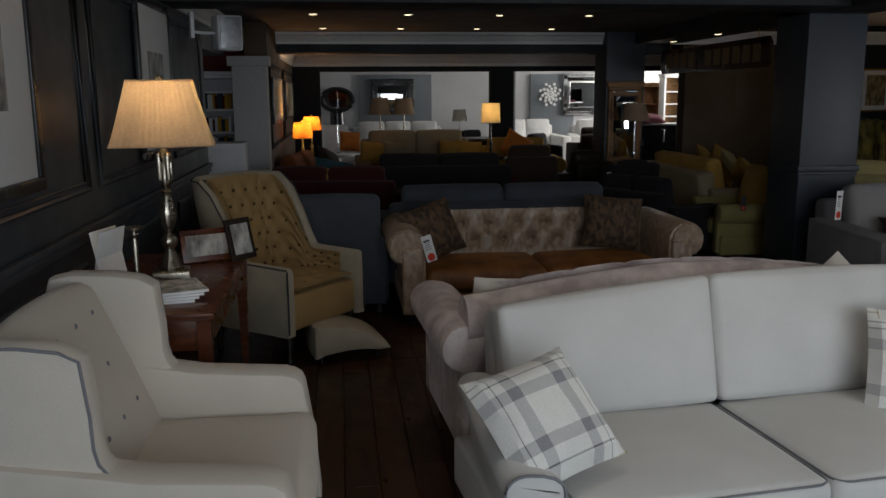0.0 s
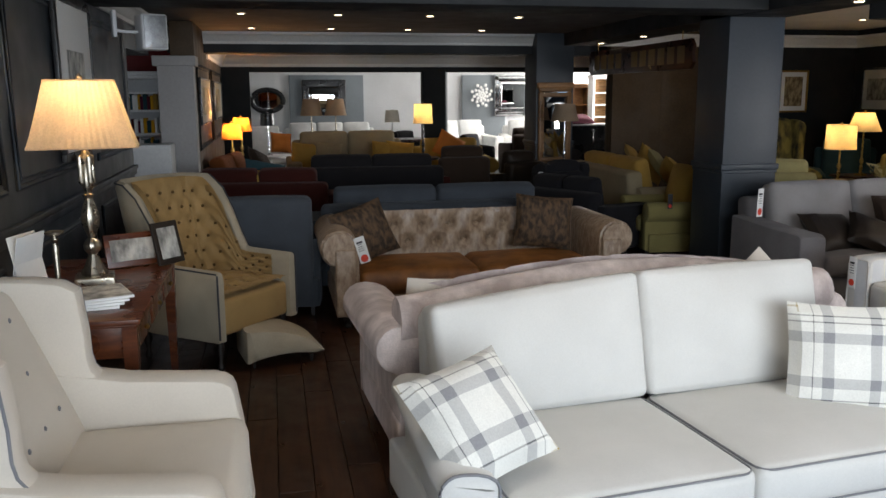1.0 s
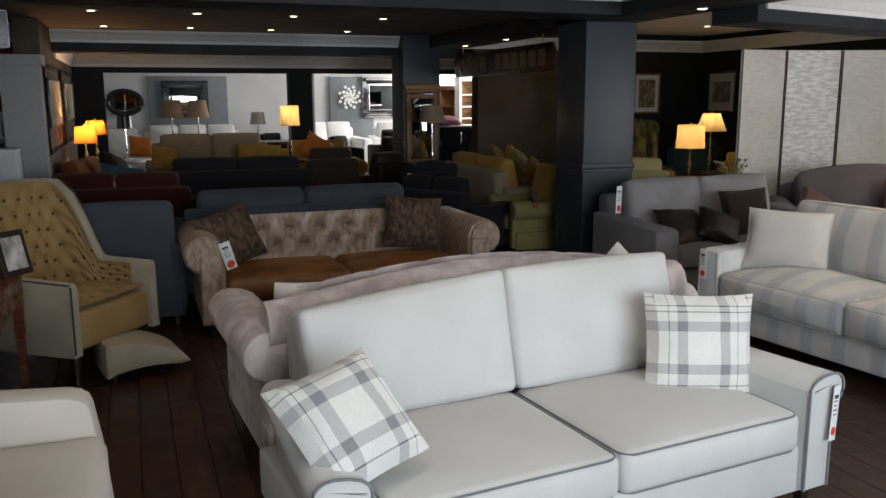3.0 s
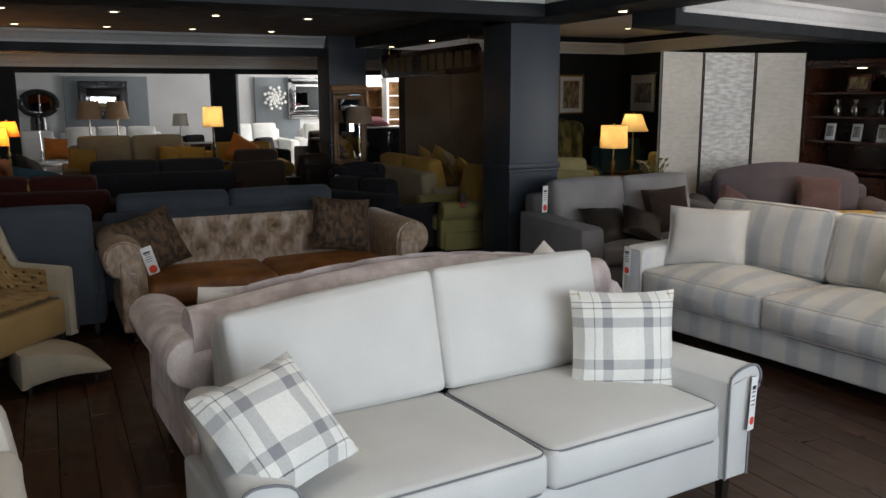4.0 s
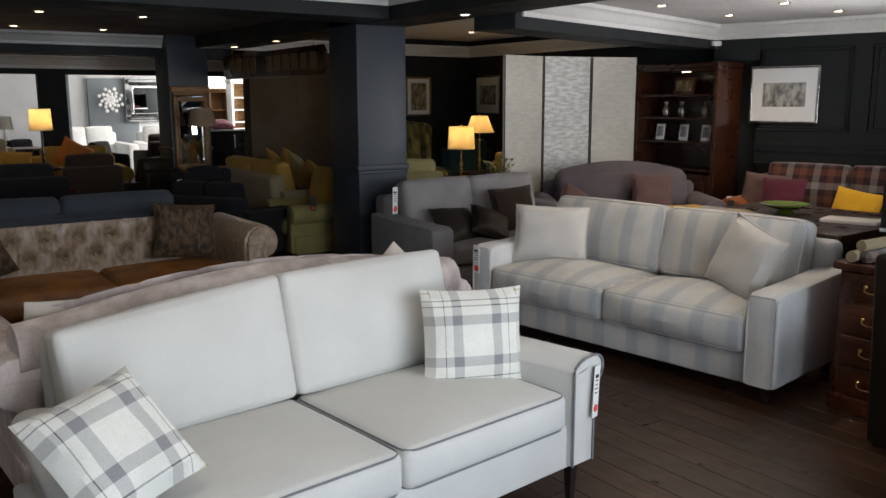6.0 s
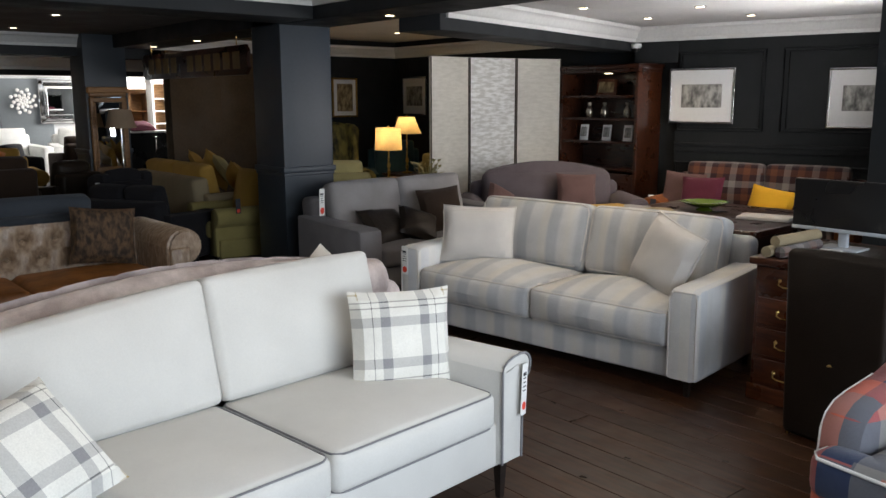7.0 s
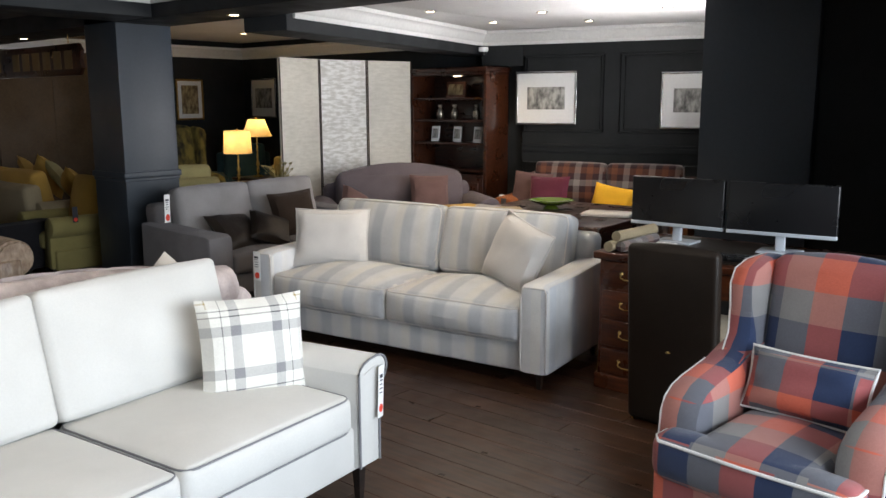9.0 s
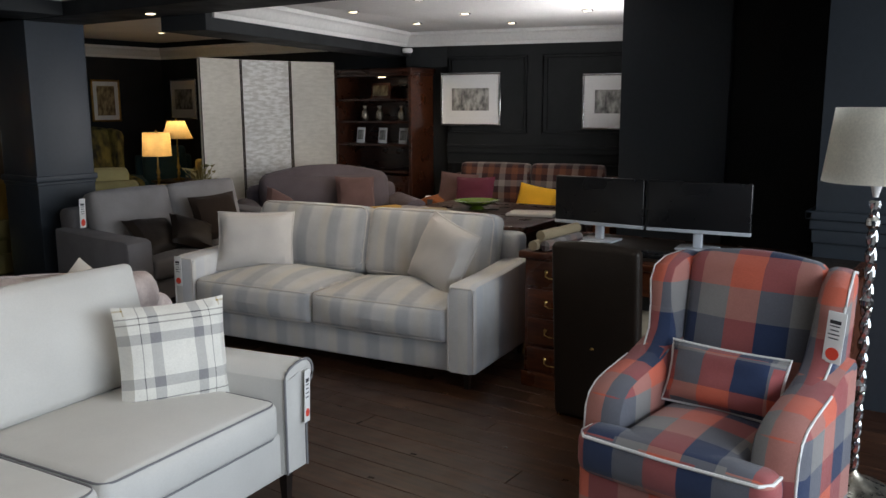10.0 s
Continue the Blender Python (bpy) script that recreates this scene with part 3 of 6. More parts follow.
# recessed downlights
def downlight(x, y, z):
    t = thing("downlight", "recessed round ceiling downlight, lit", "downlight", pose(x, y, z), "ceiling downlights")
    bm = bmesh.new()
    lathe(bm, [(0.036, -0.006), (0.05, -0.006), (0.052, 0.0)], 16)
    part("rim", bm, CHROME, t)
    bm = bmesh.new()
    lathe(bm, [(0.030, -0.009), (0.034, -0.0065)], 12)
    part("bulb", bm, DOWNLIGHT, t, "glowing bulb")


for x, y in ((-0.26, 8.3), (0.65, 8.3), (1.55, 8.3), (2.45, 8.3), (-0.2, 10.0), (0.7, 10.0), (1.6, 10.0), (2.5, 10.0), (5.1, 7.6), (6.1, 7.6), (7.1, 7.6), (5.6, 9.0), (6.9, 9.0),
             (4.7, 4.6), (5.8, 4.9), (7.0, 5.1), (5.4, 3.9), (6.5, 4.2), (7.5, 4.3), (5.9, 3.0), (6.9, 3.2), (0.5, 4.5), (2.2, 4.5), (0.5, 2.0), (2.2, 2.0)):
    downlight(x, y, 2.38 if x < 3 and y > 7 else WING if x > 4 and y < 5.2 else CEIL)
for x, y in ((3.94, 5.2), (3.94, 7.3), (3.94, 8.6), (3.94, 9.8), (3.94, 3.2)):
    downlight(x, y, BEAM - 0.003)
for x, y, e in ((0.9, 8.6, 6), (2.4, 8.6, 4), (6.2, 4.4, 34), (4.75, 3.4, 34), (7.2, 5.2, 18), (6.2, 5.0, 16), (6.3, 8.4, 12), (1.4, 12.4, 14), (4.1, 8.2, 30)):
    lamp("downlight_beam", "SPOT", e, (1.0, 0.78, 0.52), look((x, y, 2.30), (x, y, 0)), 0.05, spot=120)
for x, y, e in ((0.5, 2.0, 30), (2.2, 2.0, 34), (0.5, 4.5, 22), (2.2, 4.5, 20), (3.94, 3.2, 34)):
    lamp("downlight_beam", "SPOT", e, (1.0, 0.90, 0.78), look((x, y, BEAM - 0.04 if x > 3 else CEIL - 0.03), (x, y, 0)), 0.05, spot=120)

# ---- kinds of furniture; local front is -y, the origin on the floor ----
def leg(t, x, y, h, material=DARK_WOOD, r=0.025, turned=False):
    bm = bmesh.new()
    if turned:
        lathe(bm, [(r * 0.6, 0), (r, h * 0.12), (r * 0.55, h * 0.3), (r * 1.3, h * 0.62), (r * 0.8, h * 0.8), (r * 1.3, h)], 14)
        for v in bm.verts:
            v.co += Vector((x, y, 0))
    else:
        pts = [(r * 0.62, 0), (r, h)]
        lathe(bm, pts, 4, Matrix.Translation((x, y, 0)) @ Matrix.Rotation(radians(45), 4, "Z"))
    part("leg", bm, material, t, "", 30)


def arm_outline(side, xin, width, z0, top, roll):
    """Outline of an arm with an outward roll: (x, z), xin its inner face."""
    r = roll
    cx, cz = xin + width - r * 0.55, top - r
    pts = [(xin, z0), (xin, cz)]
    for k in range(13):
        a = math.pi - k * (math.pi * 1.42) / 12
        rx = (cx - xin) if a > math.pi / 2 else r
        pts.append((cx + rx * math.cos(a), cz + r * math.sin(a)))
    pts += [(xin + width - r * 0.45, cz - r * 1.05), (xin + width - r * 0.5, z0)]
    return [(side * x, z) for x, z in pts]


def loop_box(c, s, inset=0.006, n=5):
    """A rounded rectangle in xy round a cushion's edge at height c.z."""
    x, y, r = s[0] / 2 - inset, s[1] / 2 - inset, 0.05
    pts = []
    for qx, qy, a0 in ((1, 1, 0), (-1, 1, 90), (-1, -1, 180), (1, -1, 270)):
        for k in range(n):
            a = radians(a0 + 90 * k / (n - 1))
            pts.append((c[0] + qx * (x - r) + r * math.cos(a), c[1] + qy * (y - r) + r * math.sin(a), c[2]))
    return pts


def price_tag(m, w=0.055, h=0.17, strip=CARD):
    t = thing("price_tag", "white card price tag with a red disc and grey print", "price tag", m, "price tags")
    bm = bmesh.new()
    rbox(bm, (0, 0, 0), (w, 0.003, h), 0.001, 1)
    part("card", bm, strip, t)
    bm = bmesh.new()
    lathe(bm, [(w * 0.36, 0), (w * 0.36, 0.001)], 20, pose(0, -0.0016, -h * 0.32, 90))
    part("red_disc", bm, CARD_RED, t, "red printed disc")
    for k in range(5):
        bm = bmesh.new()
        rbox(bm, (-w * 0.05, -0.002, h * (0.30 - 0.08 * k)), (w * (0.6 - 0.07 * (k % 3)), 0.001, h * (0.07 if k == 0 else 0.022)), 0.0003, 1)
        part("print_bar", bm, CARD_INK, t, "dark printed line")
    return t


def throw_cushion(m, w, h, material, label, t=0.14, trim=None, group=""):
    c = thing("throw_cushion", label, "cushion", m, group)
    bm = bmesh.new()
    pillow(bm, w, h, t)
    part("cover", bm, material, c)
    if trim:
        pts = []
        n = 8
        for side in range(4):
            for k in range(n):
                u = 2 * k / n - 1
                x, z = ((u, -1), (1, u), (-u, 1), (-1, -u))[side]
                pts.append((x * w / 2 * (1 - 0.06 * (1 - z * z)), 0, z * h / 2 * (1 - 0.06 * (1 - x * x))))
        bm = bmesh.new()
        tube(bm, pts, 0.006, 6, True)
        part("piping", bm, trim, c, "piped edge")
    return c


def sofa(m, label, w, d, body, seat=None, back=None, arm_w=0.20, arm_h=0.60, roll=0.0, seat_h=0.45, back_h=0.88, n=2, pipe=None, leg_h=0.13, lean=12.0,
         flare=0.0, leg_mat=DARK_WOOD, turned=False, back_thick=0.18, cushions=True, name="sofa", hump=0.0, arm_mat=None, back_pipe=None, back_r=0.045, crown=0.03, droop=0.0, back_over=1.1, splay=0.0, cush=0.15):
    """A sofa or armchair with loose cushions: base, arms, back, cushions, legs."""
    t = thing(name, label, "sofa" if w > 1.25 else "armchair", m)
    seat, back, arm_mat = seat or body, back or body, arm_mat or body
    iw = w - 2 * arm_w
    y0, y1 = -d / 2, d / 2
    bm = bmesh.new()
    rbox(bm, (0, 0.02, (leg_h + seat_h - cush) / 2), (w - 0.03 - 2 * flare, d - 0.06, seat_h - cush - leg_h), 0.018, 2, (0, 0.004, 0))
    part("base", bm, body, t)
    for s in (-1, 1):
        bm = bmesh.new()
        if roll:
            o = arm_outline(s, iw / 2, arm_w, leg_h + 0.02, arm_h, roll)
            extrude(bm, o, y0 + 0.015, y1 - 0.06, "y", 0.02)
            for v in bm.verts:
                v.co.x -= s * splay * v.co.y / d
        else:
            prof = [(y0 + 0.01, leg_h + 0.015), (y1 - 0.05, leg_h + 0.015), (y1 - 0.05, arm_h + 0.03), (y0 + d * 0.45, arm_h + 0.008), (y0 + 0.06, arm_h), (y0 + 0.02, arm_h - 0.02), (y0 + 0.01, arm_h - 0.06)]
            extrude(bm, prof, s * (w / 2 - arm_w), s * w / 2, "x", 0.03) if s > 0 else extrude(bm, prof, -w / 2, -w / 2 + arm_w, "x", 0.03)
            if flare:
                for v in bm.verts:
                    f = max(0.0, (v.co.z - seat_h * 0.6) / (arm_h - seat_h * 0.6))
                    v.co.x += s * flare * f * f - s * flare * 0.5
        a = part("arm", bm, arm_mat, t)
        if pipe:
            bm = bmesh.new()
            if roll:
                pts = [(x + s * splay * 0.48, y0 + 0.018, z) for x, z in arm_outline(s, iw / 2, arm_w, leg_h + 0.02, arm_h, roll)]
            else:
                xs = [s * (w / 2 - arm_w + 0.012), s * (w / 2 - 0.012)]
                pts = [(xs[0], y0 + 0.012, leg_h + 0.03), (xs[0], y0 + 0.012, arm_h - 0.05), (xs[0] + s * 0.015, y0 + 0.02, arm_h - 0.018), (xs[1] - s * 0.015, y0 + 0.02, arm_h - 0.018), (xs[1], y0 + 0.012, arm_h - 0.05), (xs[1], y0 + 0.012, leg_h + 0.03)]
                if flare:
                    q = []
                    for x, y, z in pts:
                        f = max(0.0, (z - seat_h * 0.6) / (arm_h - seat_h * 0.6))
                        q.append((x + s * flare * f * f - s * flare * 0.5, y, z))
                    pts = q
            tube(bm, pts, 0.005, 5)
            part("piping", bm, pipe, a, "contrast piping")
    bm = bmesh.new()
    br = Matrix.Translation((0, y1 - back_thick * 0.55, leg_h)) @ Matrix.Rotation(radians(-lean * 0.4), 4, "X")
    bh = back_h - 0.04 - leg_h - (0.06 if cushions else 0)
    rbox(bm, (0, 0, bh / 2), (iw + arm_w * back_over, back_thick, bh), 0.05, (8, 1, 4), (0, 0.01, hump), m=br)
    part("back", bm, body, t)
    if cushions:
        sw = iw / n
        dep = d - back_thick - 0.10
        for k in range(n):
            c = (-iw / 2 + sw * (k + 0.5), y0 + dep / 2 + 0.005, seat_h - cush / 2)
            size = (sw - 0.006, dep, cush)
            bm = bmesh.new()
            rbox(bm, c, size, 0.035, (6, 6, 2), (0.004, 0.012 + (crown - 0.03), crown))
            q = part("seat_cushion", bm, seat, t)
            if pipe:
                for dz in (cush / 2 - 0.009, 0.009 - cush / 2):
                    bm = bmesh.new()
                    tube(bm, loop_box((c[0], c[1], c[2] + dz), size), 0.004, 5, True)
                    part("piping", bm, pipe, q, "contrast piping")
            bm = bmesh.new()
            bm_m = Matrix.Translation((c[0], y1 - back_thick - 0.085, seat_h - 0.005)) @ Matrix.Rotation(radians(-lean), 4, "X")
            h = back_h - seat_h + 0.03
            rbox(bm, (0, 0, h / 2), (sw - 0.006, 0.16, h), back_r, (8, 2, 8), (0.004, 0.055, 0.010 + hump), m=bm_m)
            if k == 0 and droop:
                for v in bm.verts:
                    e = (c[0] + sw / 2 - v.co.x) / sw * (v.co.z - seat_h) / h
                    v.co.z -= droop * e
                    v.co.x -= 0.3 * droop * e
            q = part("back_cushion", bm, back, t)
            if back_pipe:
                bm = bmesh.new()
                for yy in (-0.074,):
                    x, z0, z1, r = (sw - 0.01) / 2 - 0.012, 0.02, h - 0.012, 0.05
                    pts = [(-x, yy, z0 + r), (-x, yy, z1 - r), (-x + 0.3 * r, yy, z1 - 0.3 * r), (-x + r, yy, z1), (x - r, yy, z1), (x - 0.3 * r, yy, z1 - 0.3 * r), (x, yy, z1 - r), (x, yy, z0 + r), (x - r, yy, z0), (-x + r, yy, z0)]
                    tube(bm, pts, 0.005, 5, True, bm_m)
                part("piping", bm, back_pipe, q, "contrast piping")
    for sx in (-1, 1):
        for yy in (y0 + 0.06, y1 - 0.10):
            leg(t, sx * (w / 2 - 0.07 - flare), yy, leg_h + 0.02, leg_mat, 0.028, turned)
    return t


def tufted_sheet(bm, w, h, nx, nz, depth, place):
    """A buttoned, bulging sheet: place(u, v, out) maps u across, v up and out (metres) into the thing."""
    gx, gz = nx * 6, nz * 6
    pts = []
    for row in range(nz + 1):
        for k in range(nx + (row % 2)):
            pts.append(((k + (0.5 if row % 2 == 0 else 0.0)) / nx, row / nz))
    pts = [p for p in pts if 0.02 < p[0] < 0.98 and 0.04 < p[1] < 0.97]
    grid = []
    for j in range(gz + 1):
        line = []
        for i in range(gx + 1):
            u, v = i / gx, j / gz
            dd = min((((u - a) * w) ** 2 + ((v - b) * h) ** 2) ** 0.5 for a, b in pts) if pts else 1
            cell = min(w / nx, h / nz)
            out = depth * (1 - math.exp(-(dd / (cell * 0.33)) ** 1.4))
            du = (u * nx * 2 + v * nz) % 2 - 1
            dv = (u * nx * 2 - v * nz) % 2 - 1
            out -= depth * 0.18 * (math.exp(-(du / 0.16) ** 2) + math.exp(-(dv / 0.16) ** 2))
            line.append(bm.verts.new(place(u, v, out)))
        grid.append(line)
    for j in range(gz):
        for i in range(gx):
            bm.faces.new((grid[j][i], grid[j][i + 1], grid[j + 1][i + 1], grid[j + 1][i]))
    return [place(a, b, 0.008) for a, b in pts]


def button_parts(points, material, parent, tilt=90):
    for p in points:
        bm = bmesh.new()
        lathe(bm, [(0.002, 0.010), (0.010, 0.006), (0.013, 0.0), (0.011, -0.006)], 8, Matrix.Translation(p) @ Matrix.Rotation(radians(tilt), 4, "X"))
        part("button", bm, material, parent, "covered button")


def chesterfield(m, label, w, d, body, seat, arm_h=0.76, back_h=0.76, seat_h=0.46, leg_h=0.10, roll=0.11, camel=0.0, n=2, tufts=7, back_roll=0.0, rows=2):
    """A deep-buttoned sofa with large scrolled arms and a rolled back."""
    t = thing("chesterfield_sofa", label, "sofa", m)
    y0, y1, aw = -d / 2, d / 2, 0.25
    iw = w - 2 * aw
    bm = bmesh.new()
    rbox(bm, (0, 0.0, (leg_h + seat_h - 0.17) / 2 + 0.02), (w - 0.16, d - 0.10, seat_h - 0.17 - leg_h), 0.02, 2)
    part("base", bm, body, t)
    for s in (-1, 1):
        bm = bmesh.new()
        o = arm_outline(s, iw / 2, aw - 0.04, leg_h, arm_h, roll)
        extrude(bm, o, y0 + 0.03, y1 - 0.05, "y", 0.015)
        a = part("arm", bm, body, t)
        bm = bmesh.new()
        cx, cz = s * (iw / 2 + aw - 0.04 - roll * 0.55), arm_h - roll
        lathe(bm, [(0.016, 0), (roll * 0.82, 0.004), (roll * 0.9, 0.02), (roll * 0.86, 0.035)], 28, pose(cx, y0 + 0.045, cz, 90), 14, 0.035)
        part("scroll", bm, body, a, "pleated scroll front")
        bm = bmesh.new()
        rbox(bm, (s * (iw / 2 + 0.095), y0 + 0.02, (leg_h + cz) / 2), (0.15, 0.05, cz - leg_h), 0.02, 2)
        part("facing", bm, body, a, "straight padded arm facing")
    bm = bmesh.new()
    rr = back_roll or roll
    zt = back_h - rr
    steps = 26
    rings = []
    for k in range(steps + 1):
        x = -w / 2 + 0.10 + (w - 0.20) * k / steps
        up = camel * math.cos((k / steps - 0.5) * math.pi) ** 1.2
        prof = [(y1 - 0.26, leg_h + 0.1), (y1 - 0.24, zt + up)]
        for q in range(11):
            a = math.pi - q * math.pi * 1.35 / 10
            prof.append((y1 - 0.13 + rr * math.cos(a), zt + up + rr * math.sin(a)))
        prof += [(y1 - 0.10, zt + up - 0.12), (y1 - 0.05, leg_h)]
        rings.append([bm.verts.new((x, yy, zz)) for yy, zz in prof])
    for a, b in zip(rings, rings[1:]):
        for q in range(len(a)):
            bm.faces.new((a[q], a[(q + 1) % len(a)], b[(q + 1) % len(a)], b[q]))
    bm.faces.new(rings[0])
    bm.faces.new(rings[-1])
    b = part("back", bm, body, t)
    bm = bmesh.new()
    spots = tufted_sheet(bm, iw, zt - seat_h + 0.10, tufts, rows, 0.075, lambda u, v, o: Vector((-iw / 2 + iw * u, y1 - 0.25 - o - 0.03 * (1 - v), seat_h - 0.02 + (zt - seat_h + 0.12 + camel * 0.8 * math.sin(math.pi * u)) * v)))
    part("buttoned_back", bm, body, b, "deep-buttoned inner back")
    button_parts(spots, body, b)
    for k in range(n):
        sw = iw / n
        bm = bmesh.new()
        rbox(bm, (-iw / 2 + sw * (k + 0.5), y0 + (d - 0.30) / 2 + 0.01, seat_h - 0.085), (sw - 0.006, d - 0.30, 0.17), 0.05, (7, 6, 2), (0.005, 0.02, 0.035))
        q = part("seat_cushion", bm, seat, t, "plump loose seat cushion")
        bm = bmesh.new()
        tube(bm, loop_box((-iw / 2 + sw * (k + 0.5), y0 + (d - 0.30) / 2 + 0.01, seat_h - 0.14), (sw, d - 0.29, 0)), 0.006, 5, True)
        part("piping", bm, seat, q)
    for sx in (-1, 1):
        for yy in (y0 + 0.07, y1 - 0.12):
            leg(t, sx * (w / 2 - 0.16), yy, leg_h + 0.02, DARK_WOOD, 0.03, True)
    return t


def inset_outline(poly, d):
    """An open run of points moved inwards by d, to the left of its way."""
    out = []
    for k, p in enumerate(poly):
        a, b = Vector(poly[max(0, k - 1)]), Vector(poly[min(len(poly) - 1, k + 1)])
        t = (b - a).normalized()
        out.append((p[0] - t.y * d, p[1] + t.x * d))
    return out


def wing_chair(m, label, w, d, body, seat, height, seat_h, arm_h, pipe, buttons=False, leg_h=0.14, inner=None, leg_mat=DARK_WOOD, pillow_mat=None, aw=0.13, tee=True, wd=0.24, tilt=11.0, back_y=0.19, wing_mat=None, flare=0.05, edge=1.0):
    """An armchair with a tall back and side wings."""
    t = thing("wing_chair", label, "armchair", m)
    y0, y1 = -d / 2, d / 2
    inner = inner or body
    iw = w - 2 * aw
    bm = bmesh.new()
    rbox(bm, (0, 0, (leg_h + seat_h - 0.14) / 2), (w - 0.05, d - 0.06, seat_h - 0.14 - leg_h), 0.02, 2, (0, 0.005, 0))
    part("base", bm, body, t)
    bm = bmesh.new()
    dep = d - 0.20
    sc = (0, y0 + dep / 2 - 0.01, seat_h - 0.08)
    rbox(bm, sc, (iw - 0.005, dep, 0.17), 0.05, (7, 7, 2), (0.0, 0.02, 0.03))
    rbox(bm, (0, y0 + 0.06, seat_h - 0.08), (w - 0.06 if tee else iw + 0.04, 0.15, 0.165), 0.05, (6, 2, 2), (0.0, 0.012, 0.012))
    q = part("seat_cushion", bm, seat, t)
    if pipe and tee:
        bm = bmesh.new()
        x, yf, z = (w - 0.06 if tee else iw + 0.03) / 2 - 0.01, y0 - 0.012, seat_h - 0.018
        tube(bm, [(-x, y0 + 0.13, z), (-x, y0 + 0.03, z), (-x + 0.03, yf, z), (0, yf - 0.012, z), (x - 0.03, yf, z), (x, y0 + 0.03, z), (x, y0 + 0.13, z)], 0.006, 6)
        part("piping", bm, pipe, q, "contrast piping")
    hb = height - seat_h + 0.10
    br = Matrix.Translation((0, y1 - back_y, seat_h - 0.08)) @ Matrix.Rotation(radians(-tilt), 4, "X")
    bm = bmesh.new()
    rbox(bm, (0, 0.03, hb / 2), (iw + 0.08, 0.13, hb), 0.05, (8, 2, 10), (0, 0.035, 0.03), m=br)
    rbox(bm, (0, 0.12, hb / 2 - 0.13), (iw + 0.14, 0.06, hb + 0.10), 0.025, (4, 1, 4), m=br)
    b = part("back", bm, inner, t)
    if buttons:
        for row in range(3):
            for k in range(3 if row % 2 == 0 else 2):
                bm = bmesh.new()
                p = br @ Vector(((k - (1 if row % 2 == 0 else 0.5)) * 0.17, -0.066, 0.22 + row * 0.16))
                lathe(bm, [(0.002, 0.006), (0.008, 0.003), (0.009, 0)], 10, Matrix.Translation(p) @ Matrix.Rotation(radians(80), 4, "X"))
                part("button", bm, PIPE_GREY, b, "grey covered button")
    for s in (-1, 1):
        # arm: a padded side with a rounded top and front, rising to the wing
        yf = y0 + (0.10 if tee else 0.02)
        prof = [(yf, leg_h), (y1 - 0.08, leg_h), (y1 - 0.08, arm_h + 0.08), (y1 - wd - 0.02, arm_h + 0.015 + 0.05 * edge), (y1 - wd - 0.12, arm_h + 0.012 + 0.018 * edge), ((yf + y1 - wd) / 2, arm_h + 0.012),
                (yf + 0.15 * edge, arm_h), (yf + 0.08 * edge, arm_h - 0.02 * edge), (yf + 0.03 * edge, arm_h - 0.055 * edge), (yf + 0.004, arm_h - 0.11 * edge), (yf - 0.004, arm_h - 0.20)]
        bv, xo = min(0.05, aw * 0.36) * (1 if edge >= 1 else 0.45), iw / 2 + aw + 0.015
        bm = bmesh.new()
        extrude(bm, prof, iw / 2 if s > 0 else -xo, xo if s > 0 else -iw / 2, "x", bv)
        for v in bm.verts:
            if not tee and v.co.z < arm_h - 0.05:
                v.co.y -= 0.05 * (arm_h - 0.05 - v.co.z) / (arm_h - leg_h) * (1 if v.co.y < 0 else 0)
        a = part("arm", bm, body, t)
        if pipe and tee:
            bm = bmesh.new()
            line = inset_outline(prof[4:] + [(yf, leg_h + 0.02)], bv * 0.32)
            tube(bm, [(s * (xo - bv * 0.28), yy, zz) for yy, zz in line], 0.0048, 6)
            part("piping", bm, pipe, a, "contrast piping")
        # wing: a curved padded panel from the arm up to the top of the back
        pts = [(y1 - 0.02, arm_h - 0.10), (y1 + 0.06, height - 0.08), (y1 + 0.04, height - 0.015), (y1 - 0.03, height + 0.0), (y1 - wd * 0.5, height - 0.01 * edge), (y1 - wd * 0.8, height - 0.04 * edge), (y1 - wd * 0.95, height - 0.10 * edge),
               (y1 - wd, height - 0.20), (y1 - wd - 0.002, arm_h + 0.02 + 0.17 * edge), (y1 - wd - 0.022 * edge, arm_h + 0.02 + 0.09 * edge), (y1 - wd - 0.07 * edge, arm_h + 0.015 + 0.04 * edge), (y1 - wd - 0.13 * edge, arm_h + 0.022), (y1 - wd - 0.13 * edge, arm_h - 0.06)]
        bm = bmesh.new()
        x0, x1 = (iw / 2 + 0.01, iw / 2 + 0.115)
        bw = 0.034 if edge >= 1 else 0.022

        def lean_out(yy, zz):
            return flare * max(0, (y1 - yy) / wd) * max(0, (zz - arm_h) / (height - arm_h))

        extrude(bm, pts, s * x0 if s > 0 else -x1, x1 if s > 0 else -x0, "x", bw)
        for v in bm.verts:
            v.co.x += s * lean_out(v.co.y, v.co.z)
        wpart = part("wing", bm, wing_mat or body, t)
        if pipe:
            bm = bmesh.new()
            line = inset_outline(pts[2:12], bw * 0.32)
            tube(bm, [(s * (x1 - bw * 0.26 + lean_out(yy, zz)), yy, zz) for yy, zz in line], 0.0048, 6)
            part("piping", bm, pipe, wpart, "contrast piping")
    for sx in (-1, 1):
        for yy in (y0 + 0.06, y1 - 0.08):
            leg(t, sx * (w / 2 - 0.07), yy, leg_h + 0.02, leg_mat, 0.024)
    if pillow_mat:
        throw_cushion(m @ pose(0, y1 - 0.33, seat_h + 0.13, -20), 0.44, 0.23, pillow_mat, "small coral and grey checked lumbar cushion with white piping", 0.12, pipe)
    return t


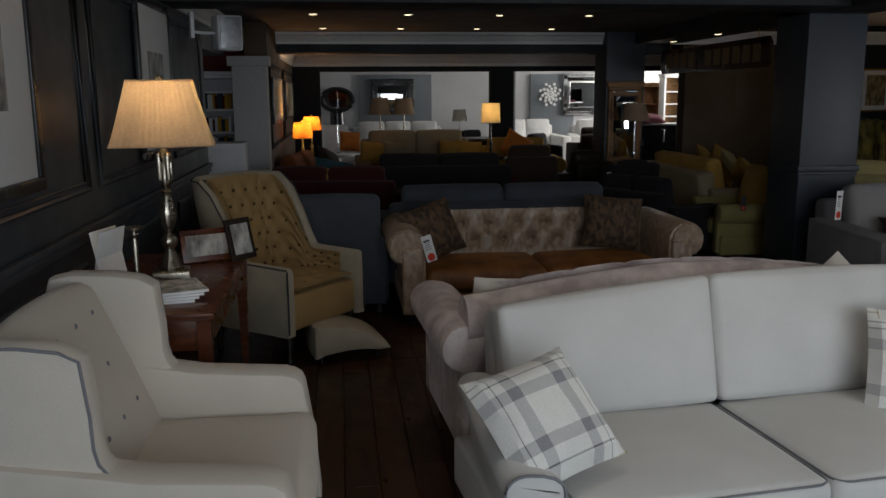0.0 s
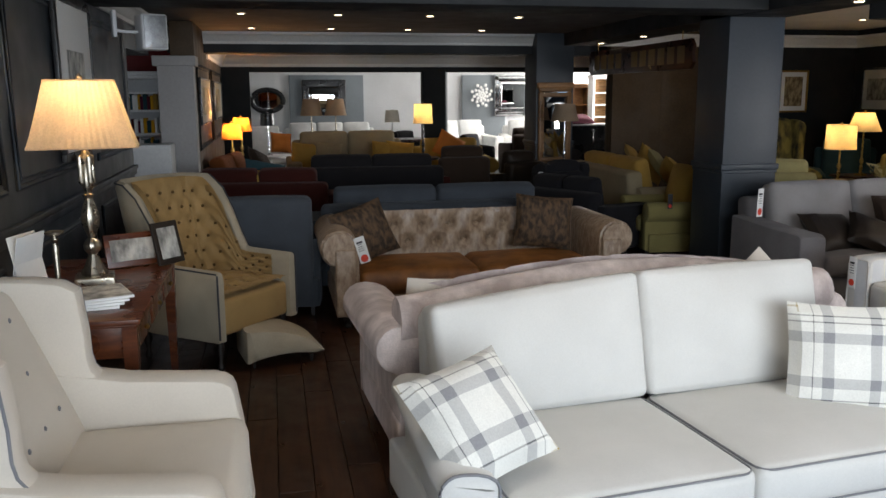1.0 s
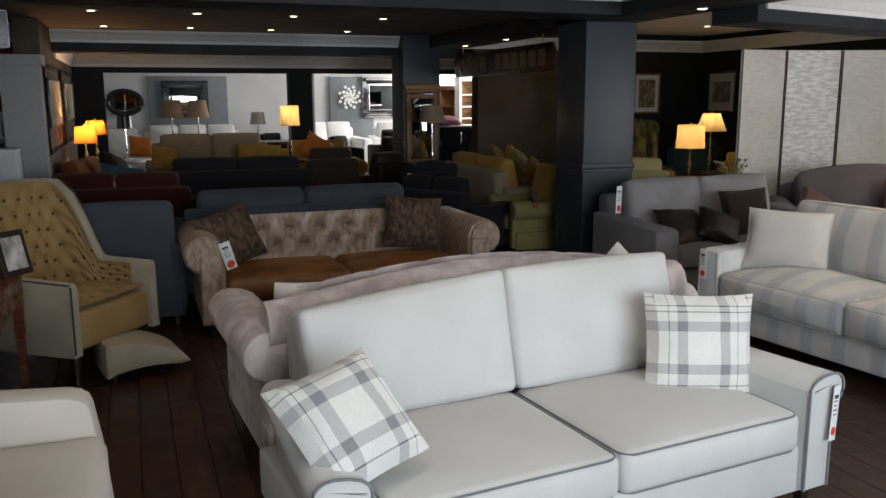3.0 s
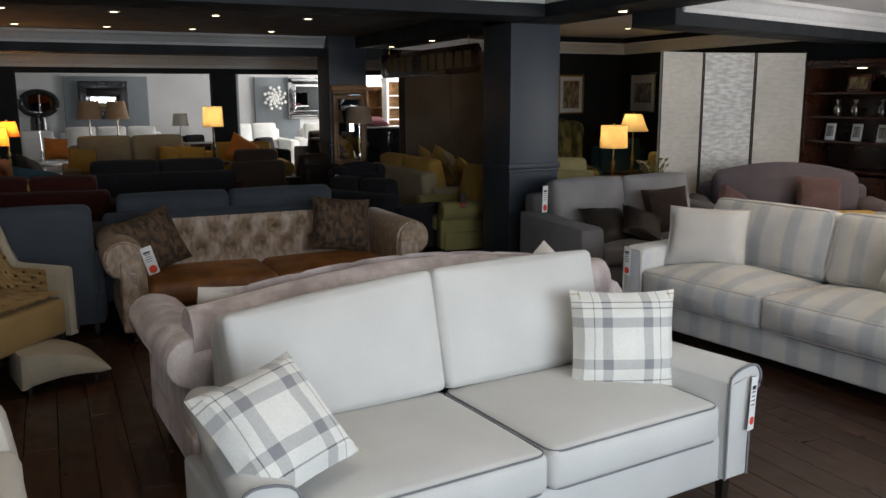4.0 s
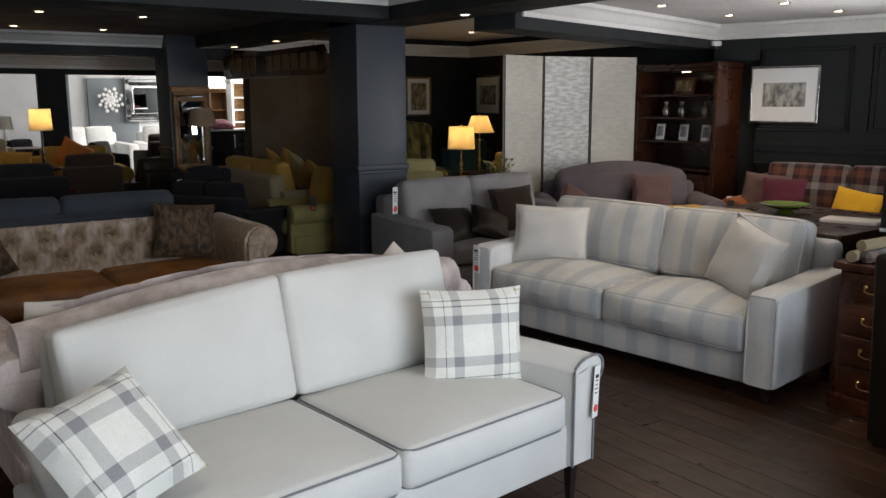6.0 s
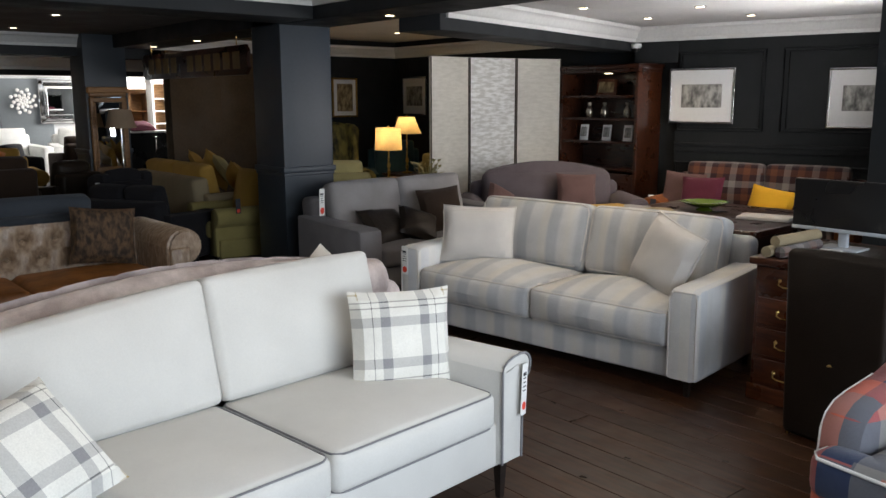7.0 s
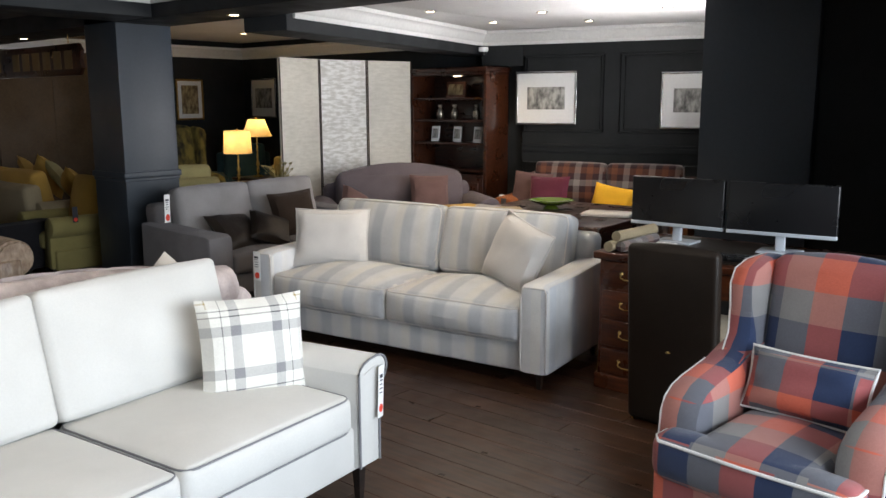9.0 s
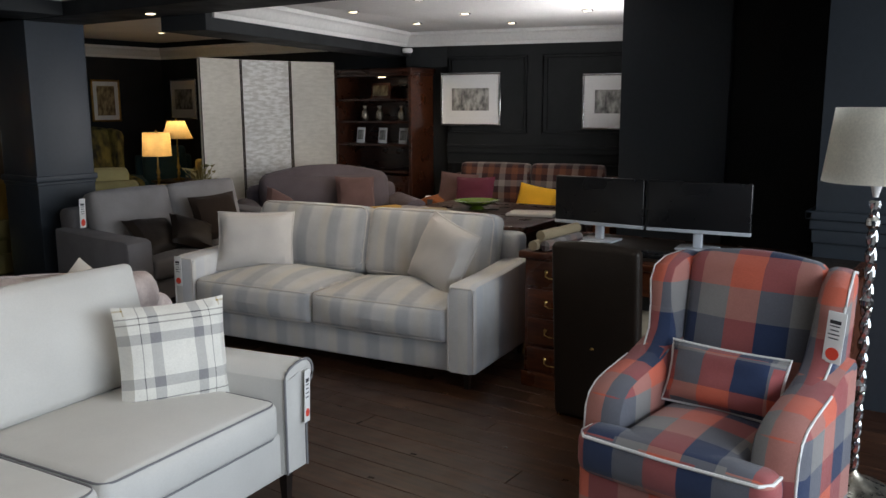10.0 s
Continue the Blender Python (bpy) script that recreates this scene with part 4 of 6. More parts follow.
def table_lamp(m, label, base, height, shade_r, shade_top, shade_h, shade_mat, power=0.0, square=False, stem="urn", pleats=0, colour=WARM):
    t = thing("table_lamp", label, "lamp", m)
    zs = height - shade_h
    bm = bmesh.new()
    if stem == "urn":
        prof = [(0.085, 0), (0.085, 0.02), (0.06, 0.03), (0.05, 0.06), (0.022, 0.11), (0.026, 0.13), (0.036, 0.15), (0.04, 0.18), (0.03, 0.21), (0.016, 0.22), (0.022, 0.235), (0.03, 0.25), (0.036, 0.30), (0.03, 0.36), (0.014, 0.42), (0.018, 0.43), (0.012, 0.44), (0.011, zs + 0.06)]
        lathe(bm, prof, 24, None, 12, 0.05)
    elif stem == "figure":
        prof = [(0.05, 0.045), (0.055, 0.06), (0.035, 0.10), (0.020, 0.145), (0.034, 0.165), (0.038, 0.185), (0.030, 0.205), (0.015, 0.22), (0.020, 0.24), (0.034, 0.275), (0.038, 0.315), (0.028, 0.36), (0.016, 0.40), (0.024, 0.415), (0.014, 0.425), (0.020, 0.45), (0.028, 0.48), (0.018, 0.52), (0.026, 0.55), (0.034, 0.58), (0.02, 0.60), (0.010, 0.62), (0.009, zs + 0.10)]
        lathe(bm, prof, 24, None, 10, 0.06)
        rbox(bm, (0, 0, 0.024), (0.17, 0.17, 0.048), 0.008, 1)
        for k in range(4):
            a = math.pi / 2 * k + 0.5
            rbox(bm, (0.028 * math.cos(a), 0.028 * math.sin(a), 0.53), (0.022, 0.022, 0.13), 0.009, 1)
    else:
        prof = [(0.07, 0), (0.07, 0.015), (0.02, 0.03), (0.012, 0.05), (0.024, 0.09), (0.012, 0.13), (0.026, 0.17), (0.012, 0.22), (0.008, zs + 0.06)]
        lathe(bm, prof, 18)
    part("base", bm, base, t)
    bm = bmesh.new()
    seg = (4 * 28 if pleats else 40) if square else 36
    rows = 7
    rings = []
    for j in range(rows):
        f = j / (rows - 1)
        r = shade_r + (shade_top - shade_r) * (f ** 0.9)
        ring = []
        for k in range(seg):
            a = 2 * math.pi * (k + 0.5) / seg
            rr = r
            if square:
                rr = r / max(abs(math.cos(a)), abs(math.sin(a))) ** 0.86 * 0.94
            if pleats:
                rr *= 1 + 0.009 * (1 if k % 2 else -1)
            ring.append(bm.verts.new((rr * math.cos(a), rr * math.sin(a), zs + shade_h * f)))
        rings.append(ring)
    for a, b in zip(rings, rings[1:]):
        for k in range(seg):
            bm.faces.new((a[k], a[(k + 1) % seg], b[(k + 1) % seg], b[k]))
    sh = part("shade", bm, shade_mat, t, "", 4 if pleats else 60)
    for ring_z, f in ((zs, 0), (zs + shade_h, 1)):
        bm = bmesh.new()
        r = shade_r + (shade_top - shade_r) * f
        pts = []
        for k in range(40):
            a = 2 * math.pi * k / 40
            rr = r / max(abs(math.cos(a)), abs(math.sin(a))) ** 0.86 * 0.94 if square else r
            pts.append((rr * math.cos(a), rr * math.sin(a), ring_z))
        tube(bm, pts, 0.004, 5, True)
        part("trim", bm, shade_mat, sh)
    bm = bmesh.new()
    lathe(bm, [(0.004, height - 0.02), (0.012, height + 0.005), (0.014, height + 0.018), (0.004, height + 0.032)], 12)
    part("finial", bm, base, t)
    bm = bmesh.new()
    lathe(bm, [(0.010, zs + 0.03), (0.024, zs + 0.06), (0.028, zs + 0.09), (0.018, zs + 0.115), (0.006, zs + 0.125)], 12)
    bulb = part("bulb", bm, BULB if power else PLASTIC_WHITE, t, "lit bulb" if power else "unlit bulb")
    if power:
        p = m.translation + Vector((0, 0, zs + 0.16 * shade_h / 0.2))
        lamp("lamp_bulb_light", "POINT", power, colour, Matrix.Translation(p), 0.03)
    return t


def picture(m, label, w, h, frame_mat, mount, image, iw=0.5, ih=0.4, border=0.025, name="framed_picture"):
    """A framed print hung on a wall; local front is -y, origin at its middle."""
    t = thing(name, label, "picture", m)
    bm = bmesh.new()
    for c, s in (((0, 0, h / 2 - border / 2), (w, 0.03, border)), ((0, 0, -h / 2 + border / 2), (w, 0.03, border)), ((-w / 2 + border / 2, 0, 0), (border, 0.03, h - 2 * border)), ((w / 2 - border / 2, 0, 0), (border, 0.03, h - 2 * border))):
        rbox(bm, c, s, 0.006, 1)
    part("frame", bm, frame_mat, t)
    bm = bmesh.new()
    rbox(bm, (0, 0.004, 0), (w - 2 * border, 0.012, h - 2 * border), 0.002, 1)
    part("mount", bm, mount, t)
    if image:
        bm = bmesh.new()
        rbox(bm, (0, -0.004, 0), (w * iw, 0.002, h * ih), 0.0008, 1)
        part("print", bm, image, t, "engraved landscape print")
    return t


def wall_mirror(m, label, w, h, border, frame_mat, oval=False):
    t = thing("wall_mirror", label, "mirror", m)
    bm = bmesh.new()
    if oval:
        pts = [(w / 2 * math.cos(2 * math.pi * k / 40), 0, h / 2 * math.sin(2 * math.pi * k / 40)) for k in range(40)]
        tube(bm, pts, border / 2, 10, True)
    else:
        for c, s in (((0, 0, h / 2 - border / 2), (w, 0.05, border)), ((0, 0, -h / 2 + border / 2), (w, 0.05, border)), ((-w / 2 + border / 2, 0, 0), (border, 0.05, h - 2 * border)), ((w / 2 - border / 2, 0, 0), (border, 0.05, h - 2 * border))):
            rbox(bm, c, s, 0.02, 1)
            rbox(bm, (c[0] * 0.86, -0.02, c[2] * 0.86), (s[0] * 0.84, 0.03, s[2] * 0.84) if s[0] > s[2] else (s[0] * 0.4, 0.03, s[2] * 0.84), 0.008, 1)
    part("frame", bm, frame_mat, t)
    bm = bmesh.new()
    if oval:
        c = [bm.verts.new((w / 2 * math.cos(2 * math.pi * k / 40), 0.005, h / 2 * math.sin(2 * math.pi * k / 40))) for k in range(40)]
        bm.faces.new(c)
    else:
        rbox(bm, (0, 0.01, 0), (w - border, 0.008, h - border), 0.001, 1)
    part("glass", bm, mirror_glass(), t, "mirror glass")
    return t

# ---- the things, near ones first ----
# cream two-seat sofa facing the camera
S1 = pose(1.352, 2.60, 0, 0, 0, 6)
sofa(S1, "cream linen two-seater sofa with grey piping and flared arms", 1.91, 0.96, CREAM, arm_w=0.15, arm_h=0.60, roll=0.055, splay=0.09, seat_h=0.48, back_h=0.92, pipe=PIPE_GREY, leg_h=0.14, back_thick=0.16, lean=14, back_r=0.028, droop=0.075, back_over=0.1)
throw_cushion(pose(0.545, 2.27, 0.665, -46, -9, 24), 0.375, 0.385, PLAID, "cream and grey plaid square cushion leaning on the arm", 0.15)
throw_cushion(pose(2.03, 2.60, 0.635, -12, 1, -20), 0.43, 0.42, PLAID, "cream and grey plaid square cushion propped upright", 0.15)
price_tag(S1 @ pose(0.955, -0.484, 0.455, 0, 4, 12), 0.045, 0.21)

# oyster velvet chesterfield, back to back with it
chesterfield(pose(1.43, 3.64, 0, 0, 0, 184), "oyster crushed velvet chesterfield seen from behind", 2.22, 0.94, PINK_VELVET, PINK_VELVET, 0.71, 0.81, 0.46, 0.14, 0.10, 0.10)
throw_cushion(pose(0.72, 3.55, 0.64, 26, 4, 8), 0.45, 0.42, CREAM_WARM, "pale cream cushion on the velvet sofa")
throw_cushion(pose(2.22, 3.50, 0.635, 18, 40, -6), 0.40, 0.40, CREAM_WARM, "pale cream cushion showing a corner over the sofa back")

# gold chesterfield
chesterfield(pose(1.42, 6.12, 0), "gold crushed velvet chesterfield with brown seat cushions", 2.26, 0.96, GOLD_VELVET, BROWN_HIDE, 0.70, 0.70, 0.40, 0.09, 0.13, 0.0, tufts=8, back_roll=0.055, rows=3)
throw_cushion(pose(0.62, 6.05, 0.62, -22, -14, 24), 0.45, 0.42, PAISLEY, "brown paisley cushion with a red flower")
throw_cushion(pose(2.02, 6.12, 0.64, -20, 5, -12), 0.45, 0.42, PAISLEY, "dark brown patterned cushion against the arm")
price_tag(pose(0.56, 5.66, 0.56, 0, -16, 8), 0.075, 0.19)

# blue sofa and chair behind it
sofa(pose(1.30, 7.05, 0, 0, 0, 180), "slate blue velvet sofa seen from behind with a two-hump back", 2.1, 0.9, BLUE_CLOTH, back_h=0.86, arm_h=0.6, cushions=True, leg_h=0.1)
sofa(pose(-0.08, 6.42, 0, 0, 0, 178), "slate blue armchair seen from behind", 0.78, 0.78, BLUE_CLOTH, back_h=0.94, arm_h=0.55, n=1, arm_w=0.12, leg_h=0.08, cushions=False, hump=0.012)


# tan buttoned wing armchair
def buttoned_chair(m):
    """A shell that runs from one arm round the tall back to the other arm."""
    t = thing("wing_chair", "tan leather-look armchair with a tall buttoned back", "armchair", m)
    n, leg_h, thick = 48, 0.20, 0.065
    plan = []
    for k in range(n + 1):
        u = 2 * k / n - 1
        a = abs(u)
        if a > 0.52:
            x, y = 0.375, 0.10 - 0.46 * (a - 0.52) / 0.48
        elif a > 0.24:
            w = (a - 0.24) / 0.28 * math.pi / 2
            x, y = 0.215 + 0.16 * math.sin(w), 0.10 + 0.26 * math.cos(w)
        else:
            x, y = 0.215 * a / 0.24, 0.36
        f = min(1.0, max(0.0, (0.64 - a) / 0.19))
        h = 0.62 + 0.03 * (1 - a) + 0.47 * f * f * (3 - 2 * f)
        plan.append((math.copysign(x, u) if a else 0.0, y, h, f, u))
    mids = [Vector((p[0], p[1])) for p in plan]
    norms = []
    for k in range(n + 1):
        d = (mids[min(n, k + 1)] - mids[max(0, k - 1)]).normalized()
        norms.append(Vector((-d.y, d.x)))

    def at(k, out, z):
        q = mids[k] + norms[k] * out
        lean = 0.20 * plan[k][3] * max(0.0, z - 0.42)
        return Vector((q.x * (1 + 0.10 * plan[k][3] * max(0.0, z - 0.6)), q.y + lean, z))

    bm = bmesh.new()
    rings = []
    for k in range(n + 1):
        h = plan[k][2]
        prof = [(0.0, leg_h), (0.0, 0.42), (0.0, h - 0.05), (-0.012, h - 0.015), (-thick / 2, h), (-thick + 0.012, h - 0.015), (-thick, h - 0.05), (-thick, 0.36), (-thick, leg_h)]
        rings.append([bm.verts.new(at(k, o, z)) for o, z in prof])
    for r0, r1 in zip(rings, rings[1:]):
        for j in range(len(r0)):
            bm.faces.new((r0[j], r0[(j + 1) % len(r0)], r1[(j + 1) % len(r0)], r1[j]))
    bm.faces.new(rings[0])
    bm.faces.new(rings[-1])
    shell = part("shell", bm, TAN_PALE, t, "pale tan outer shell")
    bm = bmesh.new()
    for e in (0, n):
        tube(bm, [at(e, -0.006, z) + Vector((0, -0.006, 0)) for z in np.linspace(leg_h + 0.02, plan[e][2] - 0.02, 8)], 0.006, 6)
    tube(bm, [at(k, -0.004, plan[k][2] - 0.012) for k in range(n + 1)], 0.005, 6)
    part("piping", bm, PIPE_DARK, shell, "dark piping")
    bm = bmesh.new()

    def inner(u, v, o):
        f = (0.06 + 0.88 * u) * n
        k = min(n - 1, int(f))
        g = f - k
        z0 = 0.40
        h = (plan[k][2] * (1 - g) + plan[k + 1][2] * g) - 0.018
        z = z0 + (h - z0) * v
        return at(k, -thick - 0.004 - o * 0.8, z) * (1 - g) + at(k + 1, -thick - 0.004 - o * 0.8, z) * g

    spots = tufted_sheet(bm, 1.3, 0.62, 15, 7, 0.035, inner)
    back = part("buttoned_back", bm, TAN_HIDE, t, "deep-buttoned tan inner back")
    for p in spots:
        bm = bmesh.new()
        lathe(bm, [(0.003, 0.008), (0.010, 0.004), (0.011, -0.004)], 7, Matrix.Translation(p) @ Matrix.Rotation(radians(90), 4, "X"))
        part("button", bm, BUTTON_BROWN, back, "covered button")
    bm = bmesh.new()
    rbox(bm, (0, -0.04, 0.33), (0.60, 0.62, 0.22), 0.03, (5, 5, 2), (0, 0.015, 0.0))
    part("seat_base", bm, TAN_HIDE, t, "tan seat front")
    bm = bmesh.new()
    spots = tufted_sheet(bm, 0.52, 0.5, 5, 5, 0.035, lambda u, v, o: Vector((-0.295 + 0.59 * u, -0.345 + 0.60 * v, 0.440 + o + 0.03 * math.sin(math.pi * u) * math.sin(math.pi * v))))
    seat = part("buttoned_seat", bm, TAN_HIDE, t, "buttoned tan seat")
    button_parts(spots, BUTTON_BROWN, seat, 0)
    for sx in (-1, 1):
        for yy in (-0.30, 0.28):
            leg(t, sx * 0.30, yy, leg_h + 0.03, DARK_WOOD, 0.022, True)


buttoned_chair(pose(-0.42, 5.32, 0, 0, 0, 52))


def footstool(m):
    t = thing("footstool", "cream upholstered footstool with a saddle-curved top", "footstool", m)
    bm = bmesh.new()
    prof = []
    for k in range(17):
        u = k / 16
        prof.append((-0.24 + 0.48 * u, 0.07 + 0.17 * max(0.0, 1 - u ** 2.4) ** 0.75))
    for k in range(1, 9):
        u = k / 8
        prof.append((0.24 - 0.48 * u, 0.05 + 0.03 * math.sin(math.pi * u) - 0.01 * u))
    extrude(bm, prof, -0.19, 0.19, "y", 0.025)
    part("pad", bm, TAN_PALE, t)
    for sx in (-0.19, 0.16):
        for sy in (-0.13, 0.13):
            leg(t, sx, sy, 0.045, DARK_WOOD, 0.016)


footstool(pose(-0.02, 5.10, 0, 0, 0, 12))


# mahogany desk against the wall
def side_desk():
    t = thing("writing_desk", "reddish mahogany writing table with brass-free drawers and tapered legs", "desk", pose(-0.86, 3.98, 0))
    w, d, h = 0.62, 1.36, 0.76
    bm = bmesh.new()
    rbox(bm, (0, 0, h - 0.0125), (w, d, 0.025), 0.006, 1)
    rbox(bm, (0, 0, h - 0.03), (w - 0.03, d - 0.03, 0.012), 0.004, 1)
    part("tabletop", bm, MAHOGANY, t)
    for c, s in (((0, -d / 2 + 0.045, h - 0.10), (w - 0.10, 0.02, 0.13)), ((0, d / 2 - 0.045, h - 0.10), (w - 0.10, 0.02, 0.13)), ((w / 2 - 0.045, 0, h - 0.10), (0.02, d - 0.10, 0.13)), ((-w / 2 + 0.045, 0, h - 0.10), (0.02, d - 0.10, 0.13))):
        bm = bmesh.new()
        rbox(bm, c, s, 0.004, 1)
        part("apron", bm, MAHOGANY, t)
    for y in (-0.42, 0.0, 0.42):
        bm = bmesh.new()
        rbox(bm, (w / 2 - 0.030, y, h - 0.10), (0.012, 0.36, 0.10), 0.004, 1)
        q = part("drawer", bm, MAHOGANY, t)
        bm = bmesh.new()
        lathe(bm, [(0.006, 0), (0.014, 0.012), (0.004, 0.02)], 10, pose(w / 2 - 0.024, y, h - 0.10, 0, 90))
        part("knob", bm, BRASS, q)
    for sx in (-1, 1):
        for sy in (-1, 1):
            bm = bmesh.new()
            lathe(bm, [(0.020, 0), (0.038, h - 0.18), (0.040, h - 0.03)], 4, Matrix.Translation((sx * (w / 2 - 0.045), sy * (d / 2 - 0.045), 0)) @ Matrix.Rotation(radians(45), 4, "Z"))
            part("leg", bm, MAHOGANY, t, "", 30)


side_desk()
table_lamp(pose(-0.84, 3.98, 0.76, 0, 0, 10), "antique silver table lamp with a pleated gold shade, lit", PEWTER, 0.92, 0.245, 0.155, 0.285, SHADE_GOLD, 4.8, True, "figure", 1)


def candlestick(m):
    t = thing("candlestick", "slim antique silver candlestick on the desk", "candlestick", m)
    bm = bmesh.new()
    lathe(bm, [(0.045, 0), (0.046, 0.012), (0.016, 0.03), (0.012, 0.06), (0.015, 0.20), (0.010, 0.22), (0.016, 0.235), (0.012, 0.25), (0.040, 0.262), (0.042, 0.272)], 18)
    part("stem", bm, PEWTER, t)


candlestick(pose(-0.97, 3.86, 0.76))


def folded_card(m):
    t = thing("leaflet_stand", "white folded card leaflet standing on the desk", "leaflet", m)
    for s in (-1, 1):
        bm = bmesh.new()
        rbox(bm, (0, 0, 0.15), (0.21, 0.003, 0.30), 0.001, 1, m=pose(0, s * 0.035, 0, s * 11))
        part("leaf", bm, CARD, t)


folded_card(pose(-1.03, 3.66, 0.76, 0, 0, 75))
for x, y, rz, w, h in ((-0.74, 4.40, 28, 0.22, 0.17), (-0.57, 4.42, 50, 0.12, 0.22)):
    t = thing("photo_frame", "small framed black and white photograph leaning on the desk", "picture frame", pose(x, y, 0.76 + h / 2, -14, 0, rz))
    bm = bmesh.new()
    rbox(bm, (0, 0, 0), (w + 0.05, 0.018, h), 0.004, 1)
    part("frame", bm, MAHOGANY if w > 0.18 else BROWN_LEATHER, t)
    bm = bmesh.new()
    rbox(bm, (0, -0.011, 0), (w, 0.003, h - 0.06), 0.001, 1)
    part("photograph", bm, PRINT_GREY, t, "black and white photograph")
for k in range(4):
    t = thing("magazine", "glossy magazine in a small pile on the desk", "magazine", pose(-0.78 + 0.012 * k, 3.60 + 0.01 * k, 0.7605 + 0.011 * k, 0, 0, 12 + 3 * k), "magazines on the desk")
    bm = bmesh.new()
    rbox(bm, (0, 0, 0.005), (0.20, 0.27, 0.010), 0.002, 1)
    part("page_block", bm, CARD, t)
    bm = bmesh.new()
    rbox(bm, (0.0, 0.0, 0.0105), (0.19, 0.25, 0.0008), 0.0003, 1)
    part("cover_print", bm, PRINT_GREY, t, "dark printed cover picture")

# cream wing chair
wing_chair(pose(-0.58, 2.55, 0, 0, 0, 90), "cream linen wing chair with grey piping and buttons", 0.98, 0.84, CREAM_WARM, CREAM_WARM, 1.01, 0.48, 0.62, PIPE_GREY, True, 0.13, tee=False, wd=0.33, tilt=22, back_y=0.30, flare=0.0, edge=0.5)

# dark grey sofa in front of the pillar
sofa(pose(4.55, 5.66, 0, 0, 0, 2), "dark grey tweed two-seater sofa with paler back cushions", 1.92, 0.94, GREY_CLOTH, GREY_CLOTH, GREY_PALE, arm_w=0.22, arm_h=0.62, back_h=0.90, lean=14)
throw_cushion(pose(4.10, 5.50, 0.57, -48, 4, 8), 0.46, 0.38, BROWN_LEATHER, "dark brown leather cushion")
throw_cushion(pose(4.76, 5.58, 0.645, -18, -3, -8), 0.44, 0.40, DARK_BROWN, "dark brown velvet cushion")
throw_cushion(pose(4.34, 5.38, 0.575, -50, 20, -20), 0.36, 0.32, BROWN_LEATHER, "small dark leather cushion lying on the seat")
price_tag(pose(3.66, 5.78, 0.78, 0, 2, 25), 0.075, 0.22)

# striped sofa
S2 = pose(4.13, 3.53, 0, 0, 0, -82.7)
sofa(S2, "pale grey and stone striped sofa with loose cushions", 2.22, 0.94, STRIPE, STRIPE, STRIPE, arm_w=0.18, arm_h=0.60, seat_h=0.46, back_h=0.88, pipe=STONE_CLOTH, leg_h=0.085, arm_mat=STRIPE_SOFT, lean=15, back_pipe=STONE_CLOTH, crown=0.07, cush=0.20)
throw_cushion(S2 @ pose(-0.72, -0.08, 0.67, -16, 0, 28), 0.52, 0.40, STONE_CLOTH, "plain stone coloured cushion", 0.16, STONE_CLOTH)
throw_cushion(S2 @ pose(0.70, -0.05, 0.675, -20, 14, -26), 0.47, 0.43, STONE_CLOTH, "plain stone coloured cushion tilted on the arm", 0.16, STONE_CLOTH)
price_tag(S2 @ pose(-1.05, -0.475, 0.50, 0, 0, 0), 0.06, 0.20)

# coral checked wing chair
CH = pose(2.99, 0.815, 0, 0, 0, -96)
wing_chair(CH, "coral, navy and grey checked wing chair with white piping", 0.75, 0.78, CHECK, CHECK, 1.0, 0.46, 0.61, PIPE_WHITE, False, 0.13, None, DARK_WOOD, CHECK, 0.155)
price_tag(CH @ pose(0.345, 0.125, 0.80, 0, 4, -6), 0.062, 0.18)


def floor_lamp(m):
    t = thing("floor_lamp", "silver barley-twist floor lamp with a cream drum shade", "lamp", m)
    bm = bmesh.new()
    lathe(bm, [(0.15, 0), (0.15, 0.02), (0.11, 0.035), (0.05, 0.06), (0.02, 0.09), (0.018, 0.10)], 28)
    part("base", bm, PEWTER, t)
    bm = bmesh.new()
    for ph in (0, math.pi):
        tube(bm, [(0.010 * math.cos(a * 0.55 + ph), 0.010 * math.sin(a * 0.55 + ph), 0.09 + 0.0125 * a) for a in range(90)], 0.012, 6)
    for z in (0.45, 0.80, 1.12):
        lathe(bm, [(0.012, z - 0.03), (0.028, z - 0.01), (0.028, z + 0.01), (0.012, z + 0.03)], 14)
    part("stem", bm, CHROME, t, "twisted silver stem")
    bm = bmesh.new()
    rings = [[bm.verts.new((r * math.cos(2 * math.pi * k / 40), r * math.sin(2 * math.pi * k / 40), z)) for k in range(40)] for r, z in ((0.20, 1.28), (0.185, 1.40), (0.165, 1.565))]
    for a, b in zip(rings, rings[1:]):
        for k in range(40):
            bm.faces.new((a[k], a[(k + 1) % 40], b[(k + 1) % 40], b[k]))
    part("shade", bm, SHADE_CREAM, t, "cream cloth shade", 60)
    bm = bmesh.new()
    lathe(bm, [(0.01, 1.22), (0.02, 1.26), (0.03, 1.33), (0.008, 1.40)], 12)
    part("bulb", bm, PLASTIC_WHITE, t, "unlit bulb")


floor_lamp(pose(3.70, 0.45, 0))


